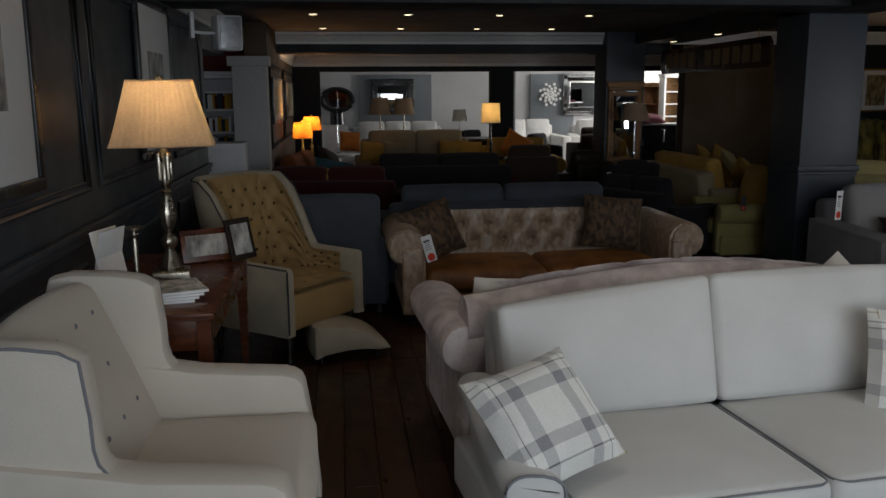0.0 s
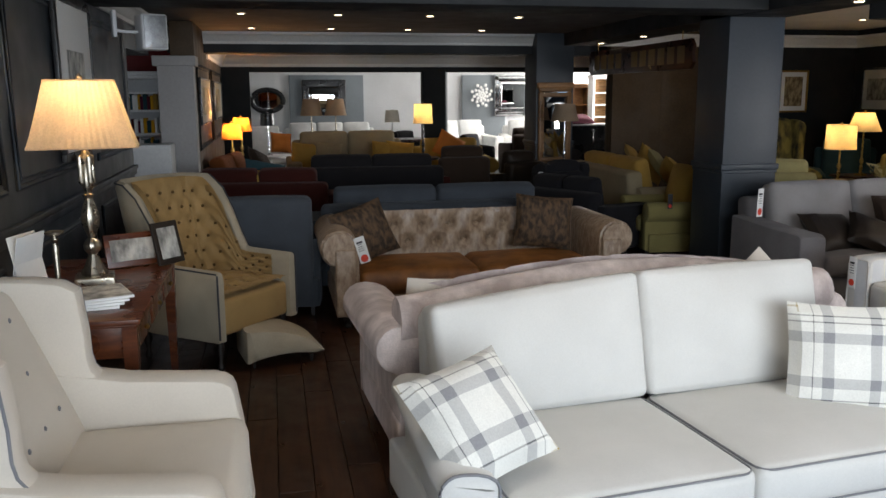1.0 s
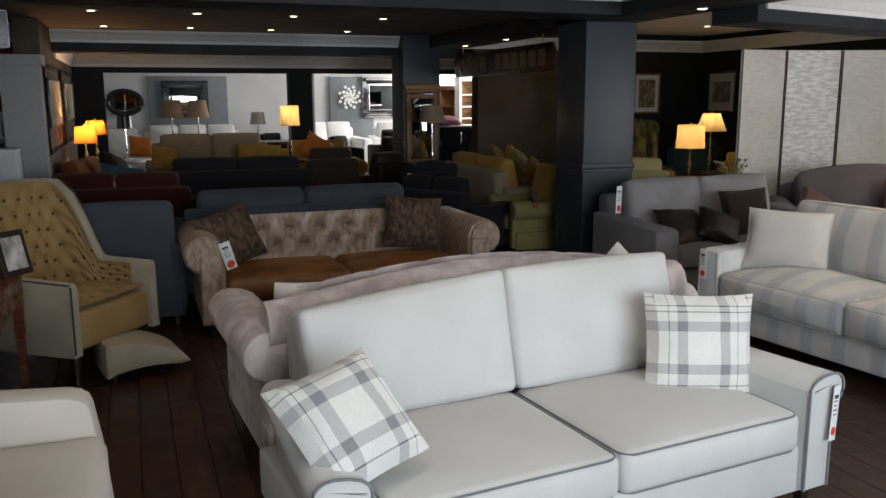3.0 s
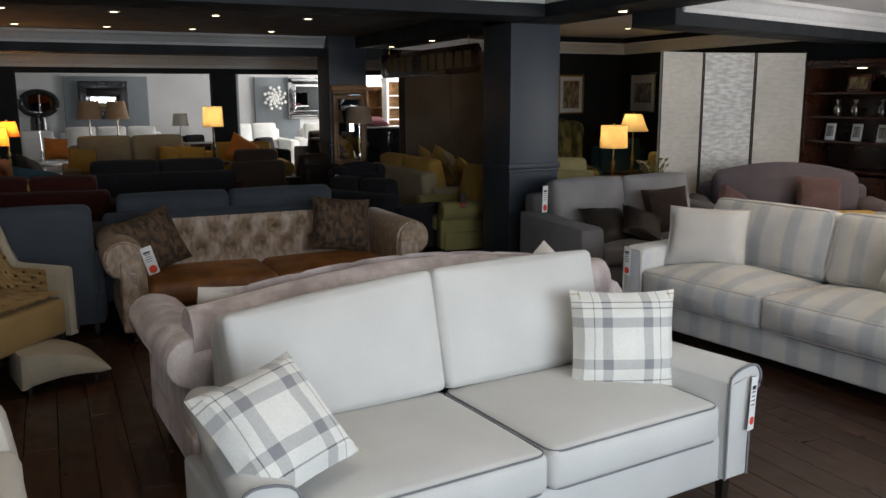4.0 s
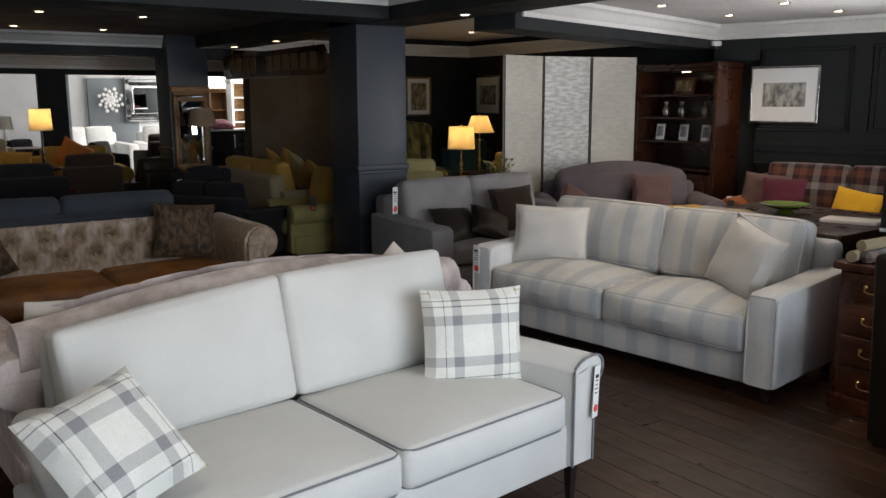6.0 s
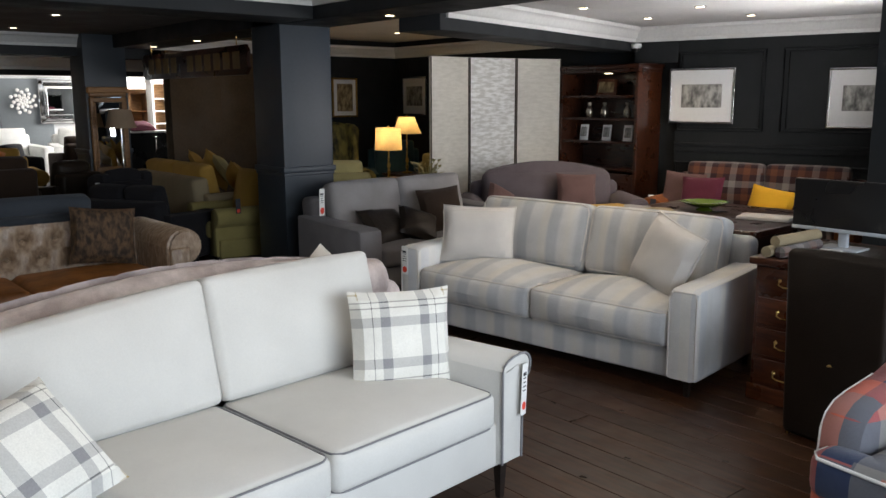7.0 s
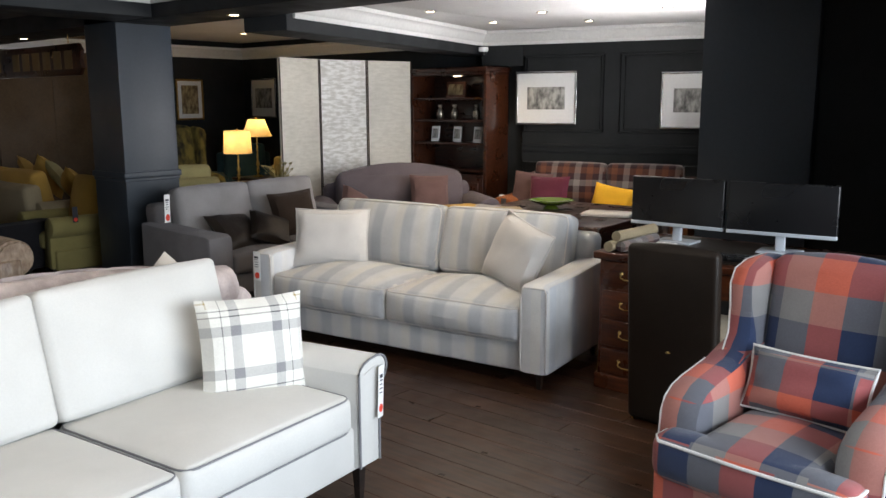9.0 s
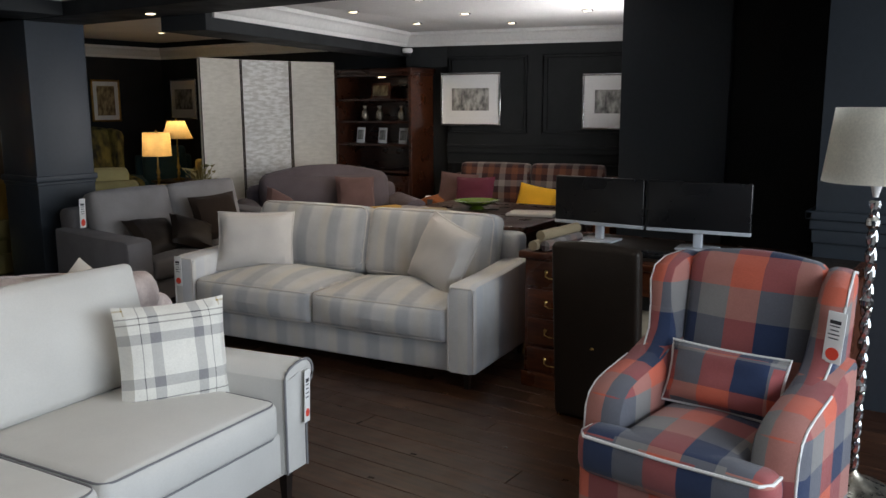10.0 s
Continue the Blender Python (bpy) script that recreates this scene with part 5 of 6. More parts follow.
# partners' desk with computer screens and a chair
def partners_desk():
    t = thing("partners_desk", "mahogany pedestal desk with brass swan handles and a dark top", "desk", pose(4.49, 1.40, 0, 0, 0, -90))
    w, d, h = 1.66, 0.80, 0.78
    bm = bmesh.new()
    rbox(bm, (0, 0, h - 0.02), (w + 0.04, d + 0.04, 0.04), 0.008, 1)
    part("tabletop", bm, MAHOGANY, t)
    bm = bmesh.new()
    rbox(bm, (0, 0, h + 0.001), (w - 0.10, d - 0.10, 0.004), 0.001, 1)
    part("writing_surface", bm, BROWN_LEATHER, t, "dark leather inset")
    for s in (-1, 1):
        bm = bmesh.new()
        rbox(bm, (s * (w / 2 - 0.20), 0, (h - 0.04) / 2 + 0.03), (0.38, d - 0.02, h - 0.10), 0.006, 1)
        rbox(bm, (s * (w / 2 - 0.20), 0, 0.045), (0.41, d + 0.01, 0.09), 0.008, 1)
        ped = part("pedestal", bm, MAHOGANY, t)
        for k in range(4):
            z = 0.66 - 0.165 * k
            bm = bmesh.new()
            rbox(bm, (s * (w / 2 - 0.20), -d / 2 + 0.004, z), (0.33, 0.02, 0.145), 0.005, 1)
            part("drawer", bm, MAHOGANY, ped)
            bm = bmesh.new()
            hx = s * (w / 2 - 0.20)
            tube(bm, [(hx - 0.05, -d / 2 - 0.012, z + 0.012), (hx - 0.045, -d / 2 - 0.026, z - 0.008), (hx - 0.02, -d / 2 - 0.03, z - 0.016), (hx + 0.02, -d / 2 - 0.03, z - 0.016), (hx + 0.045, -d / 2 - 0.026, z - 0.008), (hx + 0.05, -d / 2 - 0.012, z + 0.012)], 0.004, 6)
            for q in (-0.05, 0.05):
                lathe(bm, [(0.012, 0), (0.008, 0.008), (0.004, 0.014)], 10, pose(hx + q, -d / 2 - 0.004, z + 0.012, 90))
            part("handle", bm, BRASS, ped, "brass swan-neck handle")
    bm = bmesh.new()
    rbox(bm, (0, -d / 2 + 0.01, h - 0.11), (w - 0.90, 0.02, 0.13), 0.004, 1)
    part("middle_drawer", bm, MAHOGANY, t)


partners_desk()


def monitor(m, w=0.56, h=0.265):
    t = thing("computer_monitor", "black flat computer monitor with a silver lower bezel, switched off", "monitor", m, "monitors on the desk")
    bm = bmesh.new()
    rbox(bm, (0, 0, 0.243), (w, 0.035, h), 0.008, 1)
    part("screen", bm, PLASTIC_BLACK, t, "black switched-off screen")
    bm = bmesh.new()
    rbox(bm, (0, -0.004, 0.243 - h / 2 - 0.008), (w, 0.036, 0.02), 0.004, 1)
    part("bezel", bm, GREY_PLASTIC, t, "silver lower bezel")
    bm = bmesh.new()
    rbox(bm, (0, 0.02, 0.06), (0.05, 0.03, 0.12), 0.006, 1)
    rbox(bm, (0, 0.02, 0.006), (0.22, 0.16, 0.012), 0.005, 1)
    part("stand", bm, GREY_PLASTIC, t)


monitor(pose(4.60, 2.01, 0.783, 0, 0, -91))
monitor(pose(4.62, 1.43, 0.783, 0, 0, -83))
t = thing("keyboard", "dark computer keyboard on the desk", "keyboard", pose(4.28, 1.42, 0.783, 0, 0, -90))
bm = bmesh.new()
rbox(bm, (0, 0, 0.010), (0.43, 0.13, 0.02), 0.006, 1)
part("case", bm, PLASTIC_BLACK, t)
for r in range(4):
    bm = bmesh.new()
    for k in range(13):
        rbox(bm, (-0.19 + 0.0317 * k, -0.04 + 0.027 * r, 0.022), (0.026, 0.021, 0.008), 0.003, 1)
    part("key_row", bm, PLASTIC_BLACK, t)
t = thing("paper_tray", "white plastic letter tray with papers", "paper tray", pose(4.26, 1.93, 0.783, 0, 0, -84))
bm = bmesh.new()
rbox(bm, (0, 0, 0.0175), (0.12, 0.16, 0.035), 0.004, 1)
part("tray", bm, PLASTIC_WHITE, t)
bm = bmesh.new()
rbox(bm, (0, 0, 0.039), (0.11, 0.15, 0.008), 0.002, 1)
part("papers", bm, CARD, t)


def leather_chair(m):
    t = thing("dining_chair", "dark brown leather dining chair with a tall plain back", "chair", m)
    bm = bmesh.new()
    rbox(bm, (0, 0.20, 0.48), (0.46, 0.07, 0.90), 0.025, (5, 1, 6), (0, 0.012, 0.015), m=Matrix.Rotation(radians(-4), 4, "X"))
    part("backrest", bm, BROWN_LEATHER, t)
    bm = bmesh.new()
    rbox(bm, (0, -0.06, 0.44), (0.48, 0.46, 0.10), 0.03, (4, 4, 1), (0, 0, 0.015))
    part("seat", bm, TAN_PALE, t, "beige seat pad")
    for sx in (-0.21, 0.21):
        for sy in (-0.25, 0.20):
            leg(t, sx, sy, 0.42, DARK_WOOD, 0.024)
    bm = bmesh.new()
    lathe(bm, [(0.012, 0), (0.013, 0.02)], 10, Matrix.Translation((0.21, 0.20, 0.0)))
    part("castor", bm, BRASS, t, "brass foot cap")
    bm = bmesh.new()
    tube(bm, [(-0.02, 0.262, 0.40), (0.0, 0.275, 0.405), (0.025, 0.262, 0.395)], 0.007, 6)
    part("ring_pull", bm, BRASS, t, "small brass pull on the back")


leather_chair(pose(3.99, 1.62, 0, 0, 0, 88))

# dark table with a green bowl and cloth samples, behind the striped sofa
t = thing("display_table", "dark wooden display table with a glossy top", "table", pose(5.35, 3.25, 0, 0, 0, 2))
bm = bmesh.new()
rbox(bm, (0, 0, 0.77), (1.20, 1.25, 0.04), 0.008, 1)
part("tabletop", bm, MAHOGANY_DARK, t)
bm = bmesh.new()
rbox(bm, (0, 0, 0.68), (1.08, 1.13, 0.12), 0.006, 1)
part("apron", bm, MAHOGANY_DARK, t)
for sx in (-0.52, 0.52):
    for sy in (-0.54, 0.54):
        leg(t, sx, sy, 0.64, MAHOGANY_DARK, 0.04)
t = thing("glass_bowl", "shallow green and yellow glass bowl on a foot", "bowl", pose(5.45, 3.40, 0.79))
bm = bmesh.new()
lathe(bm, [(0.06, 0), (0.05, 0.012), (0.03, 0.02), (0.09, 0.03), (0.155, 0.055), (0.175, 0.066), (0.162, 0.06), (0.08, 0.038), (0.01, 0.034)], 32)
part("bowl", bm, GREEN_GLASS, t)
for x, y, rz, mt, w in ((4.92, 3.66, 10, STONE_CLOTH, 0.3), (5.0, 3.86, -20, GOLD_CLOTH, 0.26), (5.05, 3.60, 40, BEIGE, 0.25), (5.35, 2.86, 15, STONE_CLOTH, 0.22), (5.05, 3.72, 0, GREY_PALE, 0.28)):
    t = thing("fabric_swatch_book", "open swatch book of upholstery cloth", "swatch book", pose(x, y, 0.791, 0, 0, rz), "swatch books")
    bm = bmesh.new()
    rbox(bm, (0, 0, 0.012), (w, 0.34, 0.022), 0.005, (2, 3, 1), (0, 0, 0.006))
    part("page_block", bm, mt, t)
for k in range(3):
    t = thing("fabric_roll", "rolled checked cloth sample beside the sofa", "fabric roll", pose(4.28 + 0.03 * k, (2.17, 2.10, 2.135)[k], (0.812, 0.812, 0.862)[k], 0, 90, 2 - 3 * k), "fabric rolls")
    bm = bmesh.new()
    lathe(bm, [(0.010, -0.20), (0.028, -0.20), (0.030, 0.20), (0.012, 0.20)], 16)
    part("roll", bm, (BEIGE, TARTAN, BEIGE)[k], t)

# ---- right-hand wing ----
def folding_screen():
    t = thing("folding_screen", "three-leaf folding screen papered in ivory and pearl shell", "screen", Matrix.Identity(4))
    pts = [(5.80, 7.00), (6.38, 7.02), (6.97, 6.87), (7.52, 6.68)]
    for k, (a, b) in enumerate(zip(pts, pts[1:])):
        d = Vector((b[0] - a[0], b[1] - a[1], 0))
        m = pose((a[0] + b[0]) / 2, (a[1] + b[1]) / 2, 1.03, 0, 0, math.degrees(math.atan2(d.y, d.x)))
        bm = bmesh.new()
        rbox(bm, (0, 0, 0), (d.length - 0.012, 0.03, 2.06), 0.006, 1, m=m)
        leaf = part("leaf", bm, SCREEN_SHELL if k == 1 else SCREEN_CLOTH, t, "pearly textured leaf" if k == 1 else "plain ivory leaf")
        for s in (-1, 1):
            bm = bmesh.new()
            rbox(bm, (s * (d.length / 2 - 0.012), -0.017, 0), (0.012, 0.006, 2.05), 0.002, 1, m=m)
            part("edge_strip", bm, DARK_BROWN, leaf, "dark edge strip")


folding_screen()


def bookcase(m, label, w, d, h, material, shelves, cards=0, back=None, name="bookcase", front=None):
    t = thing(name, label, "bookcase", m)
    front = front or material
    for s in (-1, 1):
        bm = bmesh.new()
        rbox(bm, (s * (w / 2 - 0.02), 0, h / 2), (0.04, d, h), 0.004, 1)
        part("side_panel", bm, material, t)
    bm = bmesh.new()
    rbox(bm, (0, 0, 0.05), (w - 0.08, d - 0.02, 0.10), 0.004, 1)
    part("plinth", bm, front, t)
    bm = bmesh.new()
    rbox(bm, (0, -0.01, h + 0.02), (w + 0.06, d + 0.05, 0.05), 0.012, 1)
    rbox(bm, (0, -0.005, h - 0.02), (w + 0.02, d + 0.02, 0.04), 0.01, 1)
    part("cornice", bm, front, t)
    bm = bmesh.new()
    rbox(bm, (0, d / 2 - 0.012, h / 2), (w - 0.08, 0.02, h - 0.02), 0.003, 1)
    part("back_panel", bm, back or material, t)
    for z in shelves:
        bm = bmesh.new()
        rbox(bm, (0, -0.005, z), (w - 0.082, d - 0.04, 0.025), 0.004, 1)
        part("shelf", bm, front, t)
    for s in (-1, 1) if cards else ():
        bm = bmesh.new()
        rbox(bm, (s * (w / 4 - 0.02), -d / 2 + 0.012, 0.45), (w / 2 - 0.055, 0.02, 0.66), 0.004, 1)
        q = part("door", bm, front, t)
        bm = bmesh.new()
        rbox(bm, (s * (w / 4 - 0.02), -d / 2 - 0.001, 0.45), (w / 2 - 0.18, 0.01, 0.48), 0.004, 1)
        part("door_panel", bm, front, q)
    return t


# sides in the lit tone, front and back in the dark one: painted light
bookcase(pose(7.74, 6.14, 0, 0, 0, -90), "tall dark mahogany bookcase with open shelves and small cards", 1.12, 0.42, 1.93, MAHOGANY_LIT, (0.82, 1.12, 1.38, 1.63), 3, MAHOGANY_DARK, front=MAHOGANY_DARK)
solid("bookcase_light", [(((7.72, 6.14, 1.885)), (0.03, 0.10, 0.008))], DOWNLIGHT, "small lit strip under the bookcase cornice", "cabinet light")
for k, y in enumerate((6.43, 6.10, 5.80)):
    t = thing("display_card", "small framed display card on a bookcase shelf", "display card", pose(7.66, y, 1.135, -8, 0, -90), "display cards")
    bm = bmesh.new()
    rbox(bm, (0, 0, 0.09), (0.12, 0.012, 0.18), 0.003, 1)
    part("frame", bm, CARD, t)
    bm = bmesh.new()
    rbox(bm, (0, -0.008, 0.095), (0.085, 0.003, 0.11), 0.001, 1)
    part("picture", bm, PRINT_GREY, t, "dark printed picture")
t = thing("small_print", "small gilt-framed print on the top shelf", "picture", pose(7.76, 6.20, 1.645, -8, 0, -90))
bm = bmesh.new()
rbox(bm, (0, 0, 0.09), (0.28, 0.016, 0.18), 0.004, 1)
part("frame", bm, MAHOGANY, t)
bm = bmesh.new()
rbox(bm, (0, -0.01, 0.09), (0.22, 0.003, 0.12), 0.001, 1)
part("print", bm, PRINT_WARM, t, "brown print")
for k, y in enumerate((6.40, 6.18, 5.86)):
    t = thing("glass_vase", "small dark glass vase on a bookcase shelf", "vase", pose(7.72, y, 1.393), "shelf ornaments")
    bm = bmesh.new()
    lathe(bm, [(0.03, 0), (0.045, 0.04), (0.04, 0.09), (0.018, 0.13), (0.026, 0.17)], 14)
    part("body", bm, PEWTER, t)

sofa(pose(6.50, 5.88, 0, 0, 0, -36), "mauve velvet sofa with a rounded back and scroll arms", 1.78, 0.86, MAUVE, arm_w=0.2, arm_h=0.62, roll=0.09, back_h=0.83, cushions=True, n=1, hump=0.10, lean=10, leg_h=0.1, back_r=0.075)
throw_cushion(pose(6.66, 5.66, 0.65, -18, 2, -36), 0.42, 0.40, MAUVE_LIGHT, "dusky pink velvet cushion")
throw_cushion(pose(5.92, 6.02, 0.60, -38, 30, -20), 0.32, 0.30, MAUVE_LIGHT, "dusky pink velvet cushion lying back")
price_tag(pose(7.28, 5.18, 0.52, 0, 0, -30), 0.06, 0.20)
sofa(WM @ pose(-0.48, -1.55, 0, 0, 0, -90), "tartan wool sofa with rust coloured arms", 2.02, 0.88, TARTAN, arm_w=0.22, arm_h=0.62, roll=0.10, back_h=0.93, n=2, arm_mat=RUST, lean=10, leg_h=0.1, cushions=True)
throw_cushion(pose(7.42, 4.90, 0.66, -18, 4, -74), 0.42, 0.42, MAUVE_LIGHT, "dusky pink velvet cushion on the tartan sofa")
throw_cushion(pose(7.30, 4.61, 0.64, -18, -2, -82), 0.44, 0.42, PLUM, "plum velvet cushion on the tartan sofa")
throw_cushion(pose(7.28, 3.88, 0.60, -22, 8, -84), 0.43, 0.40, MUSTARD, "mustard yellow cushion on the tartan sofa")
price_tag(WM @ pose(-0.93, -0.65, 0.50, 0, 0, -90), 0.06, 0.22, CARD_INK)
picture(WM @ pose(-0.022, -0.78, 1.63, 0, 0, -90), "framed engraving in a wide pale mount on the charcoal wall", 0.70, 0.58, CHROME, CARD, PRINT_GREY, 0.62, 0.42, 0.022)
picture(WM @ pose(-0.022, -2.38, 1.60, 0, 0, -90), "framed engraving in a wide pale mount beside the chimney breast", 0.70, 0.58, CHROME, CARD, PRINT_GREY, 0.62, 0.42, 0.022)
picture(pose(7.30, 2.515, 1.55, 0, 0, 180), "brown wooden framed mirror seen edge-on", 0.6, 0.72, MAHOGANY, PRINT_WARM, None)
picture(pose(7.04, 10.48, 1.64), "gilt-mounted colour print in a dark alcove", 0.44, 0.57, GOLD_FRAME, CARD, PRINT_WARM, 0.62, 0.7)
picture(pose(7.975, 10.0, 1.66, 0, 0, -90), "framed engraving in the dark alcove", 0.58, 0.57, CHROME, CARD, PRINT_GREY, 0.66, 0.5)
t = thing("security_camera", "small white dome security camera at the wall head", "camera", WM @ pose(-0.10, -0.06, 2.165))
bm = bmesh.new()
lathe(bm, [(0.055, 0.03), (0.06, 0.0), (0.05, -0.02)], 20)
part("housing", bm, PLASTIC_WHITE, t)
bm = bmesh.new()
lathe(bm, [(0.04, -0.02), (0.034, -0.045), (0.008, -0.06)], 18)
part("dome", bm, PLASTIC_BLACK, t, "dark glass dome")

# lamp-lit alcove behind the near pillar
sofa(pose(5.25, 7.95, 0, 0, 0, 150), "pale olive armchair seen from behind", 0.78, 0.8, OLIVE_PALE, back_h=0.92, n=1, arm_w=0.14)
t = thing("side_table", "small dark side table under the lamp", "table", pose(6.36, 8.5, 0))
bm = bmesh.new()
rbox(bm, (0, 0, 0.60), (0.55, 0.5, 0.03), 0.006, 1)
part("tabletop", bm, OAK, t)
for sx in (-0.22, 0.22):
    for sy in (-0.2, 0.2):
        leg(t, sx, sy, 0.59, OAK, 0.02)
table_lamp(pose(6.36, 8.5, 0.615), "brass table lamp with a drum shade, lit", BRASS, 0.64, 0.170, 0.16, 0.27, SHADE_YELLOW, 3.2, False, "post")
table_lamp(pose(7.08, 9.05, 0.615), "brass table lamp with a tapered shade, lit", BRASS, 0.76, 0.20, 0.11, 0.22, SHADE_YELLOW, 2.5, False, "post")
t = thing("side_table", "small dark side table in the alcove corner", "table", pose(7.08, 9.05, 0))
bm = bmesh.new()
rbox(bm, (0, 0, 0.60), (0.5, 0.5, 0.03), 0.006, 1)
part("tabletop", bm, MAHOGANY_DARK, t)
for sx in (-0.2, 0.2):
    for sy in (-0.2, 0.2):
        leg(t, sx, sy, 0.59, MAHOGANY_DARK, 0.02)
sofa(pose(7.35, 8.35, 0, 0, 0, -60), "olive velvet sofa in the alcove", 1.5, 0.85, OLIVE, back_h=0.86, roll=0.09, n=2)
throw_cushion(pose(6.98, 7.98, 0.66, -18, 0, -55), 0.42, 0.40, GOLD_CLOTH, "gold cushion on the olive sofa")
sofa(pose(7.35, 9.65, 0, 0, 0, -30), "dark teal armchair in the alcove", 0.9, 0.8, TEAL, back_h=1.0, n=1, arm_w=0.16)
wing_chair(pose(6.34, 9.60, 0, 0, 0, -5), "tall wing chair in dark floral cloth", 0.82, 0.82, FLORAL, FLORAL, 1.28, 0.47, 0.66, None)
t = thing("potted_plant", "small dried grey plant on the table behind the sofa", "plant", pose(5.72, 6.95, 0.62))
bm = bmesh.new()
lathe(bm, [(0.05, 0), (0.07, 0.05), (0.065, 0.12), (0.07, 0.13)], 16)
part("pot", bm, PEWTER, t)
bm = bmesh.new()
rng = random.Random(5)
for k in range(46):
    a, r, z = rng.uniform(0, 6.28), rng.uniform(0.02, 0.17), rng.uniform(0.12, 0.34)
    c, s = math.cos(a), math.sin(a)
    p = Vector((r * c, r * s, z))
    vs = [bm.verts.new(p + Vector(o)) for o in ((-0.02 * s, 0.02 * c, 0), (0.03 * c, 0.03 * s, 0.03), (0.02 * s, -0.02 * c, 0), (-0.02 * c, -0.02 * s, 0.02))]
    bm.faces.new(vs)
    tube(bm, [(0, 0, 0.1), (r * c * 0.6, r * s * 0.6, z * 0.8), p], 0.003, 4)
part("leaves", bm, OLIVE_PALE, t, "dry grey-green leaves")
t = thing("console_table", "slim dark console behind the grey sofa", "table", pose(5.72, 6.95, 0))
bm = bmesh.new()
rbox(bm, (0, 0, 0.60), (0.5, 0.3, 0.03), 0.006, 1)
part("tabletop", bm, MAHOGANY_DARK, t)
for sx in (-0.22, 0.22):
    for sy in (-0.12, 0.12):
        leg(t, sx, sy, 0.59, MAHOGANY_DARK, 0.018)

# ---- left wall ----
picture(pose(-1.175, 5.55, 1.72, 0, 0, 90), "black-framed print in a wide cream mount on the grey wall", 0.98, 0.96, PLASTIC_BLACK, CARD, PRINT_GREY, 0.46, 0.34, 0.05)
picture(pose(-1.175, 2.88, 1.72, 0, 0, 90), "black-framed print in a wide cream mount near the shop front", 0.98, 0.92, PLASTIC_BLACK, CARD, PRINT_GREY, 0.42, 0.34, 0.05)
t = thing("wall_speaker", "white loudspeaker on a wall bracket near the ceiling", "speaker", pose(-0.90, 6.95, 2.10, 0, 0, 25))
bm = bmesh.new()
rbox(bm, (0, 0, 0), (0.20, 0.19, 0.27), 0.02, 2)
part("cabinet", bm, PLASTIC_WHITE, t)
bm = bmesh.new()
rbox(bm, (0.0, -0.098, 0), (0.17, 0.008, 0.24), 0.003, 1)
part("grille", bm, SILVER_PLASTIC, t, "grey cloth grille")
bm = bmesh.new()
tube(bm, [(-0.08, 0, 0.0), (-0.18, 0.03, 0.0), (-0.25, 0.06, 0.01)], 0.012, 6)
rbox(bm, (-0.26, 0.06, 0.06), (0.03, 0.06, 0.20), 0.006, 1)
part("bracket", bm, PLASTIC_WHITE, t)

# side room seen through the opening
bookcase(pose(-1.52, 10.50, 0), "white painted bookcase part filled with books in the side room", 0.60, 0.30, 1.86, WHITE_PAINT, (0.30, 0.60, 0.95, 1.18, 1.45, 1.66), 0, FAR_WALL)
rng = random.Random(8)
for z in (1.195, 1.465, 0.965):
    x = -1.74
    while x < -1.36:
        w, h = rng.uniform(0.02, 0.045), rng.uniform(0.14, 0.19)
        t = thing("book", "book standing on the white shelf", "book", pose(x, 10.46, z), "books in the side room")
        bm = bmesh.new()
        rbox(bm, (w / 2, 0, h / 2), (w - 0.003, 0.16, h), 0.003, 1)
        part("cover", bm, rng.choice((MUSTARD, RED_DARK, PLUM, CARD, TEAL, GOLD_CLOTH)), t)
        x += w + 0.001
t = thing("low_cabinet", "white painted low cabinet beside the column", "cabinet", pose(-1.20, 8.72, 0))
bm = bmesh.new()
rbox(bm, (0, 0, 0.575), (0.42, 0.36, 1.15), 0.008, 1)
part("body", bm, WHITE_PAINT, t)
bm = bmesh.new()
rbox(bm, (0, -0.185, 0.58), (0.38, 0.016, 1.05), 0.004, 1)
part("door", bm, WHITE_PAINT, t)
for y, w in ((10.35, 1.6), (12.65, 1.7)):
    picture(pose(-0.765, y, 1.56, 0, 0, 90), "parchment print in a slim dark frame, lamp-lit", w, 0.52, PLASTIC_BLACK, TAN_PALE, PRINT_WARM, 0.5, 0.6, 0.02)

# ---- the middle bay ----
sofa(pose(-0.12, 8.35, 0, 0, 0, 172), "dark red velvet sofa seen from behind", 1.5, 0.9, RED_DARK, back_h=0.92, arm_h=0.66, n=2)
throw_cushion(pose(-0.10, 8.25, 0.86, -35, 12, 12), 0.40, 0.30, TEAL, "teal and gold patterned cushion on the red sofa back")
throw_cushion(pose(-0.16, 8.10, 0.84, -60, 5, -8), 0.30, 0.16, GOLD_CLOTH, "gold silk bolster lying on the sofa back")
sofa(pose(1.05, 9.4, 0, 0, 0, 178), "black and burgundy sofa seen from behind", 1.72, 0.9, BLACK_CLOTH, BLACK_CLOTH, BLACK_CLOTH, back_h=0.96, arm_h=0.7, arm_mat=RED_DARK, n=2)
sofa(pose(2.19, 9.95, 0, 0, 0, 180), "dark brown square-backed armchair seen from behind", 0.70, 0.78, DARK_BROWN, back_h=1.0, arm_h=0.62, n=1, arm_w=0.10)
sofa(pose(2.86, 10.0, 0, 0, 0, 200), "black leather armchair beside the pillar", 0.62, 0.7, BROWN_LEATHER, back_h=0.92, arm_h=0.66, n=1, arm_w=0.10)
wing_chair(pose(2.98, 8.75, 0, 0, 0, 190), "small charcoal chair with a curved back", 0.58, 0.62, BLACK_CLOTH, GREY_PALE, 0.90, 0.44, 0.58, None)
